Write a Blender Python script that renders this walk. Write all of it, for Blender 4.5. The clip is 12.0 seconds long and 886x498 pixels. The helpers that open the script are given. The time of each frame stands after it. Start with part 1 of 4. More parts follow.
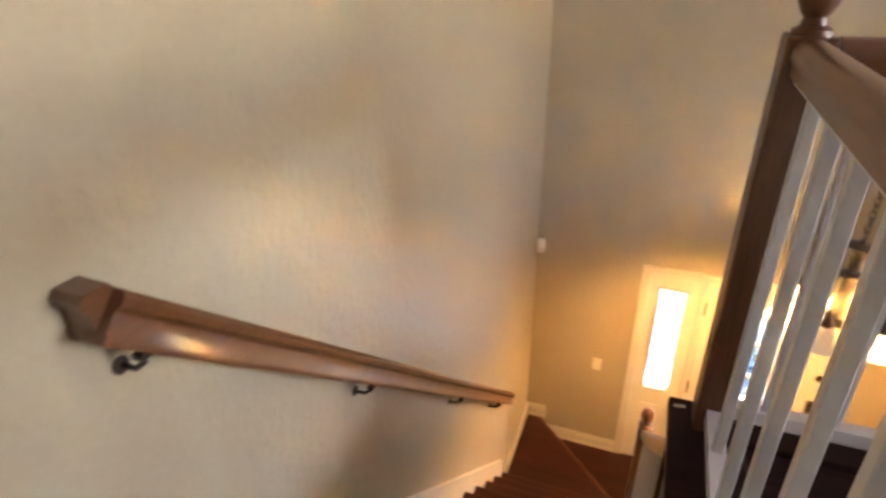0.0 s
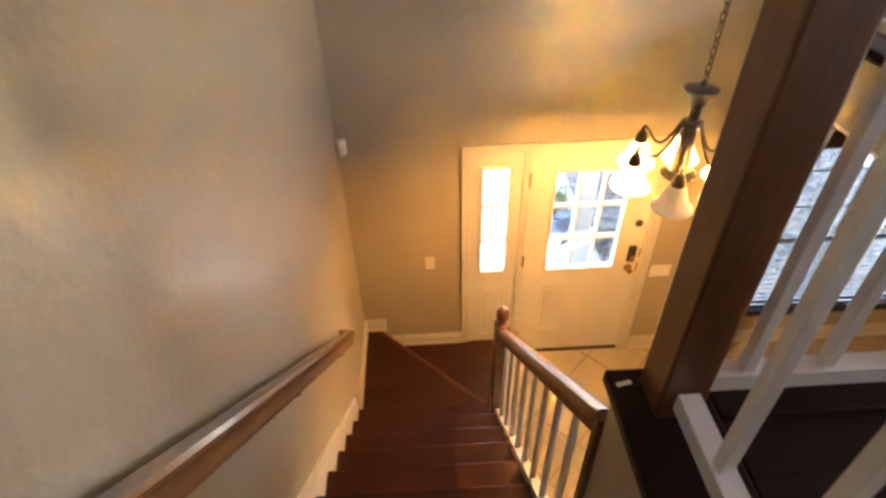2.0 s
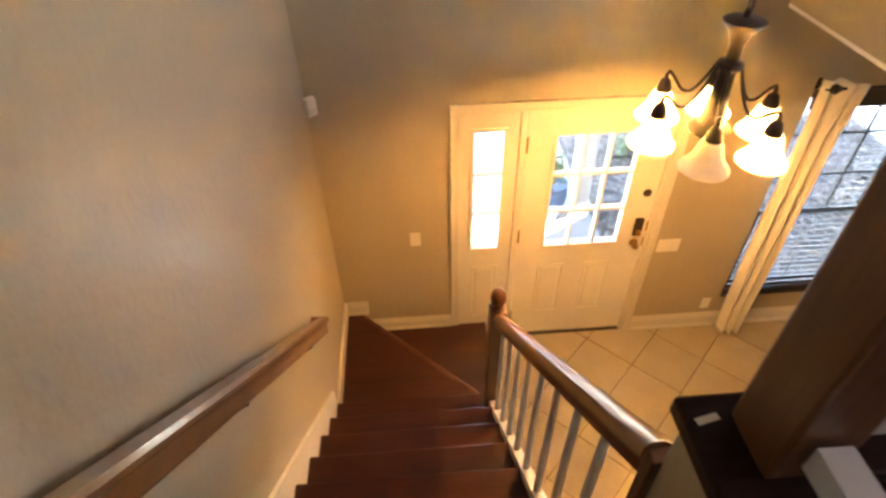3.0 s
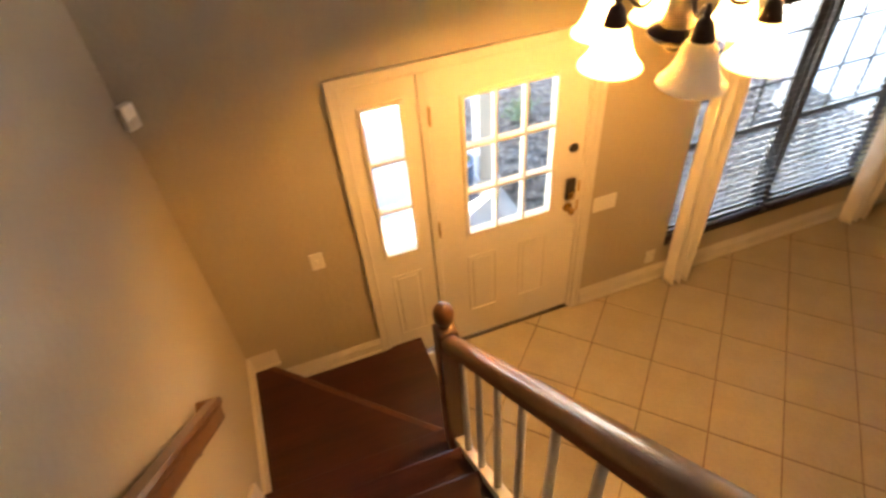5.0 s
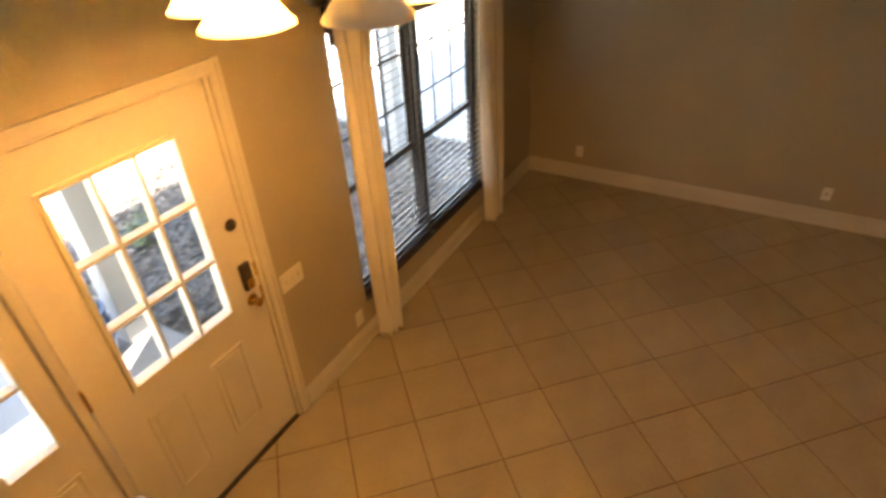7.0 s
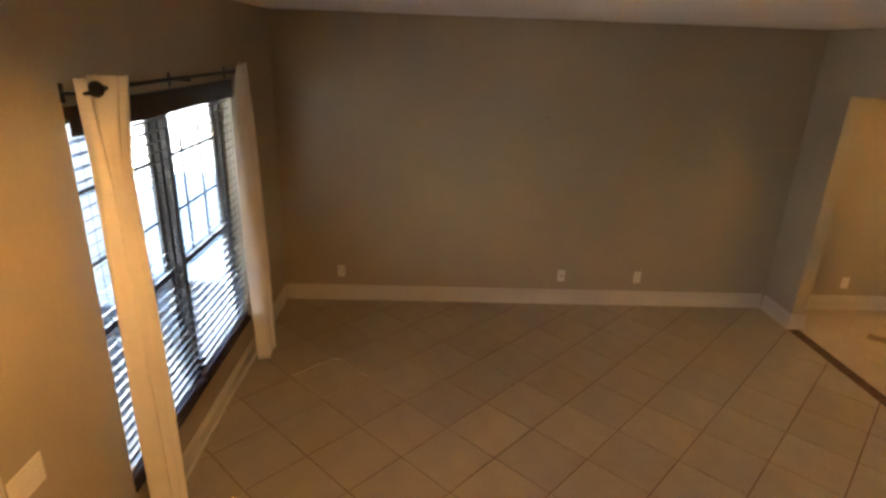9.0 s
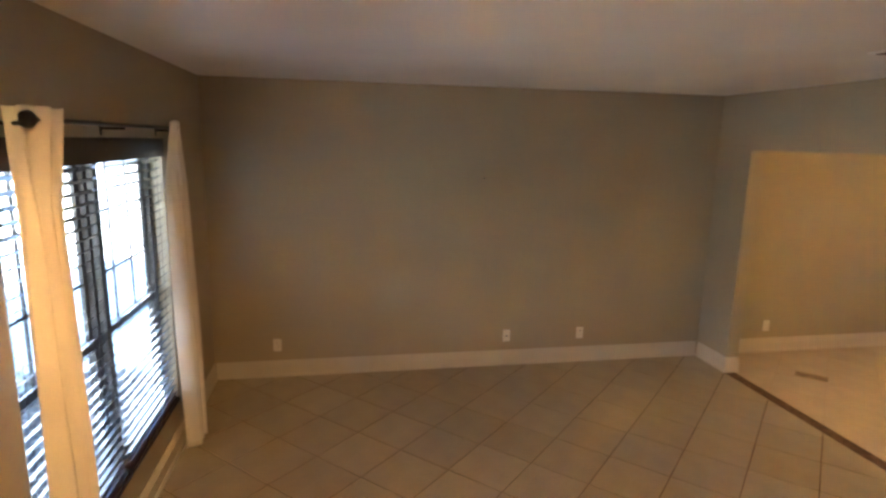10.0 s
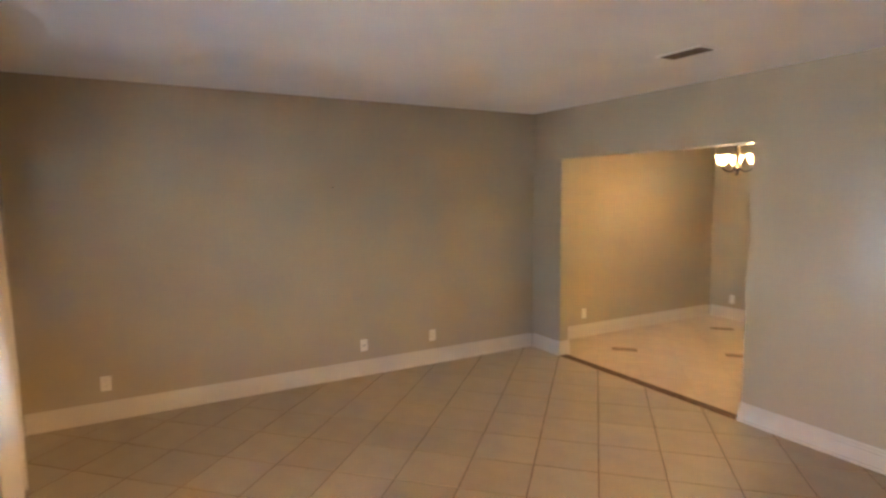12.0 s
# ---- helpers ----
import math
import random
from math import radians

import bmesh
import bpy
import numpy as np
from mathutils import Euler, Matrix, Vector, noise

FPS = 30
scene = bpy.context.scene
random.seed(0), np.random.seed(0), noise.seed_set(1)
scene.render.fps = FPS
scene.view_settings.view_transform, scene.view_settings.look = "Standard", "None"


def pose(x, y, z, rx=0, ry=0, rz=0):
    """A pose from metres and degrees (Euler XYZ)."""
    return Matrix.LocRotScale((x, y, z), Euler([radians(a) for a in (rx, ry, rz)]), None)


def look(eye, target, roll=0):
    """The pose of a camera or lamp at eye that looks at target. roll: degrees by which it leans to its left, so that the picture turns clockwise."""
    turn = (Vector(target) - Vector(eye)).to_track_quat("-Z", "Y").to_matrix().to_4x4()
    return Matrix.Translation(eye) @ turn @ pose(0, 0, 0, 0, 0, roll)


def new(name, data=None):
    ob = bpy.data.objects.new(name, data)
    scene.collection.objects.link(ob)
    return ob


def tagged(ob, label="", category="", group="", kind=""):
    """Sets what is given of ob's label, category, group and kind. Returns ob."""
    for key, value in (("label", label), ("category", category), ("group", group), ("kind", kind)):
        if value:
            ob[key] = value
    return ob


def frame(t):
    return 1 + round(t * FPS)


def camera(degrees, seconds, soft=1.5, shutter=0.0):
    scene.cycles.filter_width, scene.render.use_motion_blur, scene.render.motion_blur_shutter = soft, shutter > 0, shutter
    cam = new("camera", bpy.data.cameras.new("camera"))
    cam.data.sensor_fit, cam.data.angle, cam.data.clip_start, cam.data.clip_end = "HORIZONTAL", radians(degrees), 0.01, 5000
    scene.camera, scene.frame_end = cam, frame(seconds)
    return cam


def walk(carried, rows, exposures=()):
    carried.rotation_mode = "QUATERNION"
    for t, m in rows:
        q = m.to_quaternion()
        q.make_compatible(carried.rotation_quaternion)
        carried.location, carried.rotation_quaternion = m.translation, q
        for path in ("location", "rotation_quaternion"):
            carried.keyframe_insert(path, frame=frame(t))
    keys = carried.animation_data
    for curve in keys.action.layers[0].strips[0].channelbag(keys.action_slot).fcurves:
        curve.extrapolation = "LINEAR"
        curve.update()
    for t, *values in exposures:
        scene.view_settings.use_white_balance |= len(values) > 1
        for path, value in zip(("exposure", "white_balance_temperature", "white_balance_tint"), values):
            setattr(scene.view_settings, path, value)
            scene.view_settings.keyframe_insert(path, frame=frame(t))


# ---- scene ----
# ---- camera and walk ----
cam = camera(76.5, 12.0, soft=2.8, shutter=0.4)
ROWS = (
    (0.0, 0.782, -3.987, 4.186, 21.26, -27.19, 1.02),
    (0.5, 0.641, -3.807, 4.104, 7.73, -29.24, 1.24),
    (1.0, 0.597, -3.656, 4.074, 2.71, -32.30, 0.92),
    (1.5, 0.582, -3.457, 4.026, 0.23, -36.67, 1.83),
    (2.0, 0.565, -3.257, 3.967, -2.91, -39.78, 1.21),
    (2.5, 0.595, -3.089, 3.822, -3.88, -41.89, 0.86),
    (4.5, 0.549, -2.508, 3.326, -10.56, -42.45, 3.02),
    (5.0, 0.599, -2.374, 3.230, -20.02, -42.95, 3.89),
    (5.5, 0.627, -2.259, 3.112, -28.94, -42.87, 3.12),
    (6.0, 0.659, -2.188, 3.065, -38.35, -41.41, 3.49),
    (6.5, 0.684, -2.083, 2.943, -51.19, -38.71, 3.61),
    (7.0, 0.730, -1.959, 2.728, -60.95, -34.45, 2.54),
    (7.5, 0.762, -1.938, 2.733, -70.24, -32.28, 2.07),
    (9.5, 0.886, -1.167, 2.215, -96.40, -15.15, -2.44),
    (10.0, 0.916, -1.121, 2.123, -100.16, -10.88, -1.20),
    (10.5, 0.851, -1.034, 1.995, -104.65, -8.61, -0.53),
    (11.0, 0.847, -0.929, 1.889, -108.23, -7.96, 0.30),
    (11.5, 0.832, -0.854, 1.787, -112.16, -6.04, 1.08),
    (12.0, 0.916, -0.714, 1.742, -119.78, -5.66, 0.38),
)
walk(cam, [(t, pose(x, y, z, 90 + tilt, roll, turn)) for t, x, y, z, turn, tilt, roll in ROWS],
     exposures=((0, 5.4, 6400, 10), (1.0, 5.3, 6500, 10), (1.5, 5.15, 6600, 10), (2.5, 5.15, 6800, 10), (4.5, 4.75, 7100, 10), (5.0, 4.7, 7400, 10), (6.0, 4.45, 8000, 10), (7.0, 4.1, 8000, 10), (7.5, 4.0, 7500, 10),
                (9.5, 4.45, 5900, 8), (10.5, 4.9, 5400, 6), (12, 5.3, 5150, 6)))

# ---- sizes of the place ----
X_R, Y_B, Z_C = 5.886, -4.725, 2.60     # living room: end wall, back wall, ceiling
Z_UP, Z_TOP = 3.0, 5.45                # upper floor, upper ceiling
X_V, Y_V = 2.62, -2.52                 # edges of the two-storey well
X_S = 0.98                             # line of the stair railing
RISE, RUN, Y_1 = 0.2, 0.2245, -0.940   # steps; nosing of the lowest straight tread

# ---- world, sun, large lights ----
SUN_EL, SUN_AZ = radians(42), radians(-120)
world = bpy.data.worlds.new("world")
scene.world = world
world.use_nodes = True
wn = world.node_tree.nodes
sky = wn.new("ShaderNodeTexSky")
sky.sky_type, sky.sun_disc, sky.sun_elevation, sky.sun_rotation = 'NISHITA', False, SUN_EL, SUN_AZ
wn["Background"].inputs["Strength"].default_value = 0.15
world.node_tree.links.new(sky.outputs[0], wn["Background"].inputs["Color"])


def lamp(name, kind, at, energy, color, target=None):
    data = bpy.data.lights.new(name, kind)
    data.energy, data.color = energy, color
    ob = new(name, data)
    ob.matrix_world = look(at, target) if target else Matrix.Translation(at)
    return ob


sun = lamp("sun", 'SUN', (0, 0, 20), 5.0, (1, 0.95, 0.88))
sun.data.angle = radians(0.5)
# the sun stands to the side of the house, a little behind its front
sun.matrix_world = look((math.sin(SUN_AZ) * 20, math.cos(SUN_AZ) * 20, math.tan(SUN_EL) * 20), (0, 0, 0))


def window_light(name, at, target, w, h, watts, color=(0.80, 0.90, 1.0)):
    ob = lamp(name, 'AREA', at, watts, color, target=target)
    ob.data.shape, ob.data.size, ob.data.size_y = 'RECTANGLE', w, h
    return ob


# stand-in daylight at an added hall window, out of view across from the stairs
window_light("upstairs_daylight_stand_in", (X_R - 0.015, -2.9, 4.35), (0, -3.0, 4.1), 1.66, 1.36, 4.1, (1.0, 0.765, 0.745))

# ---- materials ----


def material(name, base, rough=0.5, metal=0.0, grain=0.0, grain_scale=40.0, blotch=0.06, blotch_scale=1.5, bump=0.0, bump_scale=120.0, coat=0.0, per_piece=0.0, stretch=(1, 1, 1), spec=0.5, coat_rough=0.06):
    m = bpy.data.materials.new(name)
    m.use_nodes = True
    nt = m.node_tree
    n, l = nt.nodes, nt.links
    b = n["Principled BSDF"]
    b.inputs["Roughness"].default_value, b.inputs["Metallic"].default_value = rough, metal
    b.inputs["Coat Weight"].default_value = coat
    b.inputs["Coat Roughness"].default_value = coat_rough
    b.inputs["Specular IOR Level"].default_value = spec
    co = n.new("ShaderNodeTexCoord")
    mp = n.new("ShaderNodeMapping")
    mp.inputs["Scale"].default_value = stretch
    l.new(co.outputs["Object"], mp.inputs["Vector"])

    def noise_tex(scale, detail=4):
        t = n.new("ShaderNodeTexNoise")
        t.inputs["Scale"].default_value, t.inputs["Detail"].default_value = scale, detail
        l.new(mp.outputs[0], t.inputs["Vector"])
        return t
    value = None
    for tex, amount in ((noise_tex(blotch_scale), blotch), (noise_tex(grain_scale, 6), grain)):
        if amount <= 0:
            continue
        r = n.new("ShaderNodeMapRange")
        r.inputs["From Min"].default_value, r.inputs["From Max"].default_value = 0.3, 0.7
        r.inputs["To Min"].default_value, r.inputs["To Max"].default_value = 1 - amount, 1 + amount
        l.new(tex.outputs["Fac"], r.inputs["Value"])
        if value is None:
            value = r.outputs[0]
        else:
            mu = n.new("ShaderNodeMath")
            mu.operation = 'MULTIPLY'
            l.new(value, mu.inputs[0])
            l.new(r.outputs[0], mu.inputs[1])
            value = mu.outputs[0]
    if per_piece > 0:
        oi = n.new("ShaderNodeObjectInfo")
        r = n.new("ShaderNodeMapRange")
        r.inputs["To Min"].default_value, r.inputs["To Max"].default_value = 1 - per_piece, 1 + per_piece
        l.new(oi.outputs["Random"], r.inputs["Value"])
        if value is None:
            value = r.outputs[0]
        else:
            mu = n.new("ShaderNodeMath")
            mu.operation = 'MULTIPLY'
            l.new(value, mu.inputs[0])
            l.new(r.outputs[0], mu.inputs[1])
            value = mu.outputs[0]
    if value is None:
        b.inputs["Base Color"].default_value = (*base, 1)
    else:
        mix = n.new("ShaderNodeVectorMath")
        mix.operation = 'SCALE'
        mix.inputs[0].default_value = base
        l.new(value, mix.inputs["Scale"])
        l.new(mix.outputs[0], b.inputs["Base Color"])
    if bump > 0:
        t = noise_tex(bump_scale, 3)
        bp = n.new("ShaderNodeBump")
        bp.inputs["Strength"].default_value, bp.inputs["Distance"].default_value = min(bump, 1.0), 0.002 * max(bump, 1.0)
        l.new(t.outputs["Fac"], bp.inputs["Height"])
        l.new(bp.outputs[0], b.inputs["Normal"])
        l.new(bp.outputs[0], b.inputs["Coat Normal"])
    return m


def glass_material(name, tint=(0.985, 0.99, 1.0)):
    m = bpy.data.materials.new(name)
    m.use_nodes = True
    n, l = m.node_tree.nodes, m.node_tree.links
    n.remove(n["Principled BSDF"])
    tr, gl, mx, fr = n.new("ShaderNodeBsdfTransparent"), n.new("ShaderNodeBsdfGlossy"), n.new("ShaderNodeMixShader"), n.new("ShaderNodeLayerWeight")
    tr.inputs[0].default_value = (*tint, 1)
    gl.inputs["Roughness"].default_value = 0.02
    pw, mr = n.new("ShaderNodeMath"), n.new("ShaderNodeMapRange")
    pw.operation = 'POWER'
    pw.inputs[1].default_value = 4.0
    mr.inputs["To Min"].default_value, mr.inputs["To Max"].default_value = 0.02, 0.5
    l.new(fr.outputs["Facing"], pw.inputs[0])
    l.new(pw.outputs[0], mr.inputs["Value"])
    l.new(mr.outputs[0], mx.inputs[0])
    l.new(tr.outputs[0], mx.inputs[1])
    l.new(gl.outputs[0], mx.inputs[2])
    l.new(mx.outputs[0], n["Material Output"].inputs[0])
    return m


def shade_material(name, color, through_amount=0.78):
    """Frosted lamp glass: scatters on the outside and lets the bulb's light through."""
    m = bpy.data.materials.new(name)
    m.use_nodes = True
    n, l = m.node_tree.nodes, m.node_tree.links
    b = n["Principled BSDF"]
    b.inputs["Base Color"].default_value, b.inputs["Roughness"].default_value = (*color, 1), 0.35
    tr, mx = n.new("ShaderNodeBsdfTranslucent"), n.new("ShaderNodeMixShader")
    tr.inputs[0].default_value = (*color, 1)
    tx = n.new("ShaderNodeTexNoise")
    tx.inputs["Scale"].default_value = 18
    mr = n.new("ShaderNodeMapRange")
    mr.inputs["To Min"].default_value, mr.inputs["To Max"].default_value = through_amount - 0.1, through_amount + 0.1
    l.new(tx.outputs["Fac"], mr.inputs["Value"])
    l.new(mr.outputs[0], mx.inputs[0])
    l.new(b.outputs[0], mx.inputs[1])
    l.new(tr.outputs[0], mx.inputs[2])
    l.new(mx.outputs[0], n["Material Output"].inputs[0])
    return m


def glow_material(name, color, strength):
    m = bpy.data.materials.new(name)
    m.use_nodes = True
    b = m.node_tree.nodes["Principled BSDF"]
    b.inputs["Emission Color"].default_value, b.inputs["Emission Strength"].default_value = (*color, 1), strength
    return m


WALL = material("wall_paint", (0.402, 0.336, 0.225), rough=0.42, blotch=0.035, blotch_scale=1.2, grain=0.02, grain_scale=60, bump=1.5, bump_scale=30, coat=0.4, coat_rough=0.10)
CEIL = material("ceiling_paint", (0.88, 0.87, 0.85), rough=0.8, blotch=0.03, bump=0.5, bump_scale=160)
TRIM = material("white_trim_paint", (0.60, 0.55, 0.45), rough=0.35, blotch=0.04, blotch_scale=3, grain=0.02)
DOOR = material("door_paint", (0.64, 0.59, 0.49), rough=0.38, blotch=0.03, blotch_scale=2, grain=0.02, bump=0.08)
BALUSTER = material("baluster_paint", (0.50, 0.50, 0.51), rough=0.35, blotch=0.06, blotch_scale=8)
TREAD = material("dark_mahogany_stair_wood", (0.035, 0.009, 0.005), rough=0.28, blotch=0.38, blotch_scale=4, grain=0.22, grain_scale=30, bump=0.12, bump_scale=40, stretch=(0.25, 3, 3), spec=0.35)
NOSING = material("worn_nosing_wood", (0.075, 0.023, 0.010), rough=0.35, blotch=0.35, blotch_scale=9, grain=0.2, grain_scale=40)
RAILWOOD = material("reddish_stained_handrail_wood", (0.12, 0.044, 0.013), rough=0.36, blotch=0.2, blotch_scale=5, grain=0.10, grain_scale=35, stretch=(4, 0.3, 4), coat=0.6, coat_rough=0.12)
NEWELWOOD = material("stained_newel_wood", (0.095, 0.037, 0.012), rough=0.38, blotch=0.22, blotch_scale=5, grain=0.22, grain_scale=35, stretch=(4, 4, 0.3), coat=0.12)
HALLWOOD = material("dark_hall_floorboards", (0.012, 0.005, 0.0042), rough=0.38, blotch=0.2, blotch_scale=3, grain=0.25, grain_scale=30, stretch=(0.3, 4, 1), per_piece=0.2, coat=0.0, spec=0.12)
TILE = material("cream_ceramic_floor_tile", (0.33, 0.275, 0.185), rough=0.34, blotch=0.07, blotch_scale=5, grain=0.05, grain_scale=45, bump=0.06, bump_scale=30, per_piece=0.06, spec=0.5)
GROUT = material("brown_grout", (0.13, 0.08, 0.046), rough=0.9, blotch=0.5, blotch_scale=5, grain=0.15, bump=0.3)
TILE2 = material("pale_dining_floor_tile", (0.45, 0.365, 0.25), rough=0.35, blotch=0.09, blotch_scale=4, grain=0.05, per_piece=0.04)
GROUT2 = material("tan_grout", (0.40, 0.31, 0.22), rough=0.9, blotch=0.15, grain=0.1)
MOSAIC = material("brown_mosaic_stone", (0.085, 0.045, 0.022), rough=0.65, blotch=0.25, blotch_scale=12, per_piece=0.45)
INSETSTONE = material("tan_brown_inset_stone", (0.22, 0.145, 0.085), rough=0.55, blotch=0.25, blotch_scale=12, per_piece=0.35)
BRONZE = material("oil_rubbed_bronze", (0.040, 0.027, 0.019), rough=0.45, metal=0.35, blotch=0.3, blotch_scale=20)
BRASS = material("polished_brass", (0.72, 0.50, 0.20), rough=0.2, metal=1.0, blotch=0.1, blotch_scale=20)
BLACKMETAL = material("black_rod_metal", (0.012, 0.011, 0.010), rough=0.35, metal=0.5, blotch=0.1)
FRAME = material("dark_bronze_window_frame", (0.028, 0.025, 0.024), rough=0.4, blotch=0.15, blotch_scale=6)
# dark brown slats, base lightened to grey for sky sheen and upward bounce
SLAT = material("sky_greyed_blind_slat", (0.20, 0.195, 0.195), rough=0.18, blotch=0.12, blotch_scale=9)
CLOTH = material("white_curtain_cloth", (0.74, 0.70, 0.62), rough=0.9, blotch=0.05, blotch_scale=6, grain=0.06, grain_scale=220, bump=0.2, bump_scale=400)
VALANCE = material("dark_brown_valance_wood", (0.024, 0.014, 0.010), rough=0.35, blotch=0.15, blotch_scale=6)
PLASTIC = material("ivory_plastic", (0.74, 0.70, 0.60), rough=0.35, blotch=0.03)
DARKPLASTIC = material("dark_slot_plastic", (0.03, 0.028, 0.025), rough=0.5, blotch=0.05)
VENT = material("dark_vent_metal", (0.10, 0.07, 0.05), rough=0.5, blotch=0.2, blotch_scale=20)
THRESH = material("dark_threshold_metal", (0.05, 0.04, 0.03), rough=0.4, metal=0.4, blotch=0.2)
GLASS = glass_material("clear_window_glass")
SHADE = shade_material("frosted_lamp_glass", (0.96, 0.92, 0.84), 0.60)
BULB = glow_material("lit_bulb", (1.0, 0.495, 0.145), 62)
BULB2 = glow_material("lit_dining_bulb", (1.0, 0.54, 0.18), 190)
# concrete in two tones: shade darkens porch and path, sunlight pales the drive
CONCRETE = material("shade_toned_concrete", (0.17, 0.175, 0.18), rough=0.85, blotch=0.12, blotch_scale=2, grain=0.1, bump=0.3)
DRIVE = material("sunlit_toned_drive_concrete", (0.48, 0.47, 0.45), rough=0.85, blotch=0.1, blotch_scale=1.5, grain=0.1, bump=0.3)
COLUMN = material("porch_column_paint", (0.33, 0.34, 0.36), rough=0.6, blotch=0.05)
MULCH = material("leaf_litter_mulch", (0.075, 0.066, 0.058), rough=0.95, blotch=0.35, blotch_scale=8, grain=0.5, grain_scale=35, bump=1.0, bump_scale=30)
LAWN = material("dry_lawn", (0.45, 0.43, 0.35), rough=0.95, blotch=0.25, blotch_scale=0.5, grain=0.4, grain_scale=25, bump=0.8, bump_scale=60)
LEAF = material("shrub_leaf", (0.075, 0.11, 0.05), rough=0.5, blotch=0.3, blotch_scale=6, per_piece=0.1)
BARK = material("bark", (0.12, 0.09, 0.07), rough=0.9, blotch=0.3, blotch_scale=6, bump=0.6)
POT = material("blue_glazed_pot", (0.06, 0.09, 0.16), rough=0.25, blotch=0.2, blotch_scale=6)
BRICKWALL = material("pale_far_house_wall", (0.50, 0.46, 0.42), rough=0.9, blotch=0.1, blotch_scale=1, grain=0.1)
ROOF = material("grey_shingle_roof", (0.13, 0.12, 0.115), rough=0.9, blotch=0.2, blotch_scale=2, grain=0.3)
ROAD = material("asphalt_road", (0.06, 0.06, 0.06), rough=0.9, blotch=0.15, grain=0.2)

# ---- mesh helpers ----


def box(bm, x0, y0, z0, x1, y1, z1, bevel=0.0, turn=None):
    r = bmesh.ops.create_cube(bm, size=1)
    vs = r["verts"]
    bmesh.ops.scale(bm, vec=(abs(x1 - x0), abs(y1 - y0), abs(z1 - z0)), verts=vs)
    if bevel > 0:
        es = list({e for v in vs for e in v.link_edges})
        out = bmesh.ops.bevel(bm, geom=es, offset=bevel, segments=2, affect='EDGES', profile=0.5)
        vs = list({v for f in out["faces"] for v in f.verts} | {v for v in vs if v.is_valid})
    m = Matrix.Translation(((x0 + x1) / 2, (y0 + y1) / 2, (z0 + z1) / 2))
    if turn is not None:
        m = m @ turn
    bmesh.ops.transform(bm, matrix=m, verts=vs)
    return vs


def rod(bm, p0, p1, r0, r1=None, seg=12):
    p0, p1 = Vector(p0), Vector(p1)
    r = bmesh.ops.create_cone(bm, cap_ends=True, segments=seg, radius1=r0, radius2=r0 if r1 is None else r1, depth=(p1 - p0).length)
    q = (p1 - p0).to_track_quat('Z', 'Y').to_matrix().to_4x4()
    bmesh.ops.transform(bm, matrix=Matrix.Translation((p0 + p1) / 2) @ q, verts=r["verts"])
    return r["verts"]


def lathe(bm, profile, at=(0, 0, 0), seg=20, m=None, close=False):
    """A turned shape: profile rows are (radius, height)."""
    rings = []
    base = Matrix.Translation(at) @ (m if m is not None else Matrix.Identity(4))
    for r, z in profile:
        rings.append([bm.verts.new(base @ Vector((r * math.cos(2 * math.pi * i / seg), r * math.sin(2 * math.pi * i / seg), z))) for i in range(seg)])
    for a, b in zip(rings, rings[1:]):
        for i in range(seg):
            bm.faces.new((a[i], a[(i + 1) % seg], b[(i + 1) % seg], b[i]))
    if not close:
        bm.faces.new(rings[0][::-1])
        bm.faces.new(rings[-1])


def sweep(bm, outline, p0, p1, up=(0, 0, 1)):
    """A straight bar of the given outline (side, up) from p0 to p1, ends cut plumb to it."""
    p0, p1, up = Vector(p0), Vector(p1), Vector(up)
    d = (p1 - p0).normalized()
    side = d.cross(up).normalized()
    u = side.cross(d).normalized()
    a = [bm.verts.new(p0 + side * s + u * h) for s, h in outline]
    b = [bm.verts.new(p1 + side * s + u * h) for s, h in outline]
    k = len(outline)
    for i in range(k):
        bm.faces.new((a[i], a[(i + 1) % k], b[(i + 1) % k], b[i]))
    bm.faces.new(a[::-1])
    bm.faces.new(b)


def tube(bm, points, r, seg=8):
    """A bent round bar through the points."""
    pts = [Vector(p) for p in points]
    rings = []
    for i, p in enumerate(pts):
        d = (pts[min(i + 1, len(pts) - 1)] - pts[max(i - 1, 0)]).normalized()
        q = d.to_track_quat('Z', 'Y').to_matrix()
        rings.append([bm.verts.new(p + q @ Vector((r * math.cos(2 * math.pi * k / seg), r * math.sin(2 * math.pi * k / seg), 0))) for k in range(seg)])
    for a, b in zip(rings, rings[1:]):
        for i in range(seg):
            bm.faces.new((a[i], a[(i + 1) % seg], b[(i + 1) % seg], b[i]))
    bm.faces.new(rings[0][::-1])
    bm.faces.new(rings[-1])


def prism(bm, pts, z0, z1):
    """An upright block over a plan outline."""
    a = [bm.verts.new((x, y, z0)) for x, y in pts]
    b = [bm.verts.new((x, y, z1)) for x, y in pts]
    k = len(pts)
    for i in range(k):
        bm.faces.new((a[i], a[(i + 1) % k], b[(i + 1) % k], b[i]))
    bm.faces.new(a[::-1])
    bm.faces.new(b)


def mesh_of(name, bm, mat, smooth=False):
    bmesh.ops.recalc_face_normals(bm, faces=bm.faces)
    me = bpy.data.meshes.new(name)
    bm.to_mesh(me)
    bm.free()
    me.materials.append(mat)
    if smooth:
        for p in me.polygons:
            p.use_smooth = True
        me.set_sharp_from_angle(angle=radians(40))
    return me


def part(name, bm, mat, parent=None, label="", smooth=False):
    ob = new(name, mesh_of(name, bm, mat, smooth))
    if parent is not None:
        ob.parent = parent
    return tagged(ob, label=label)


def thing(name, label, category, group="", at=(0, 0, 0)):
    ob = new(name)
    ob.location = at
    ob.empty_display_size = 0.1
    return tagged(ob, label=label, category=category, group=group)


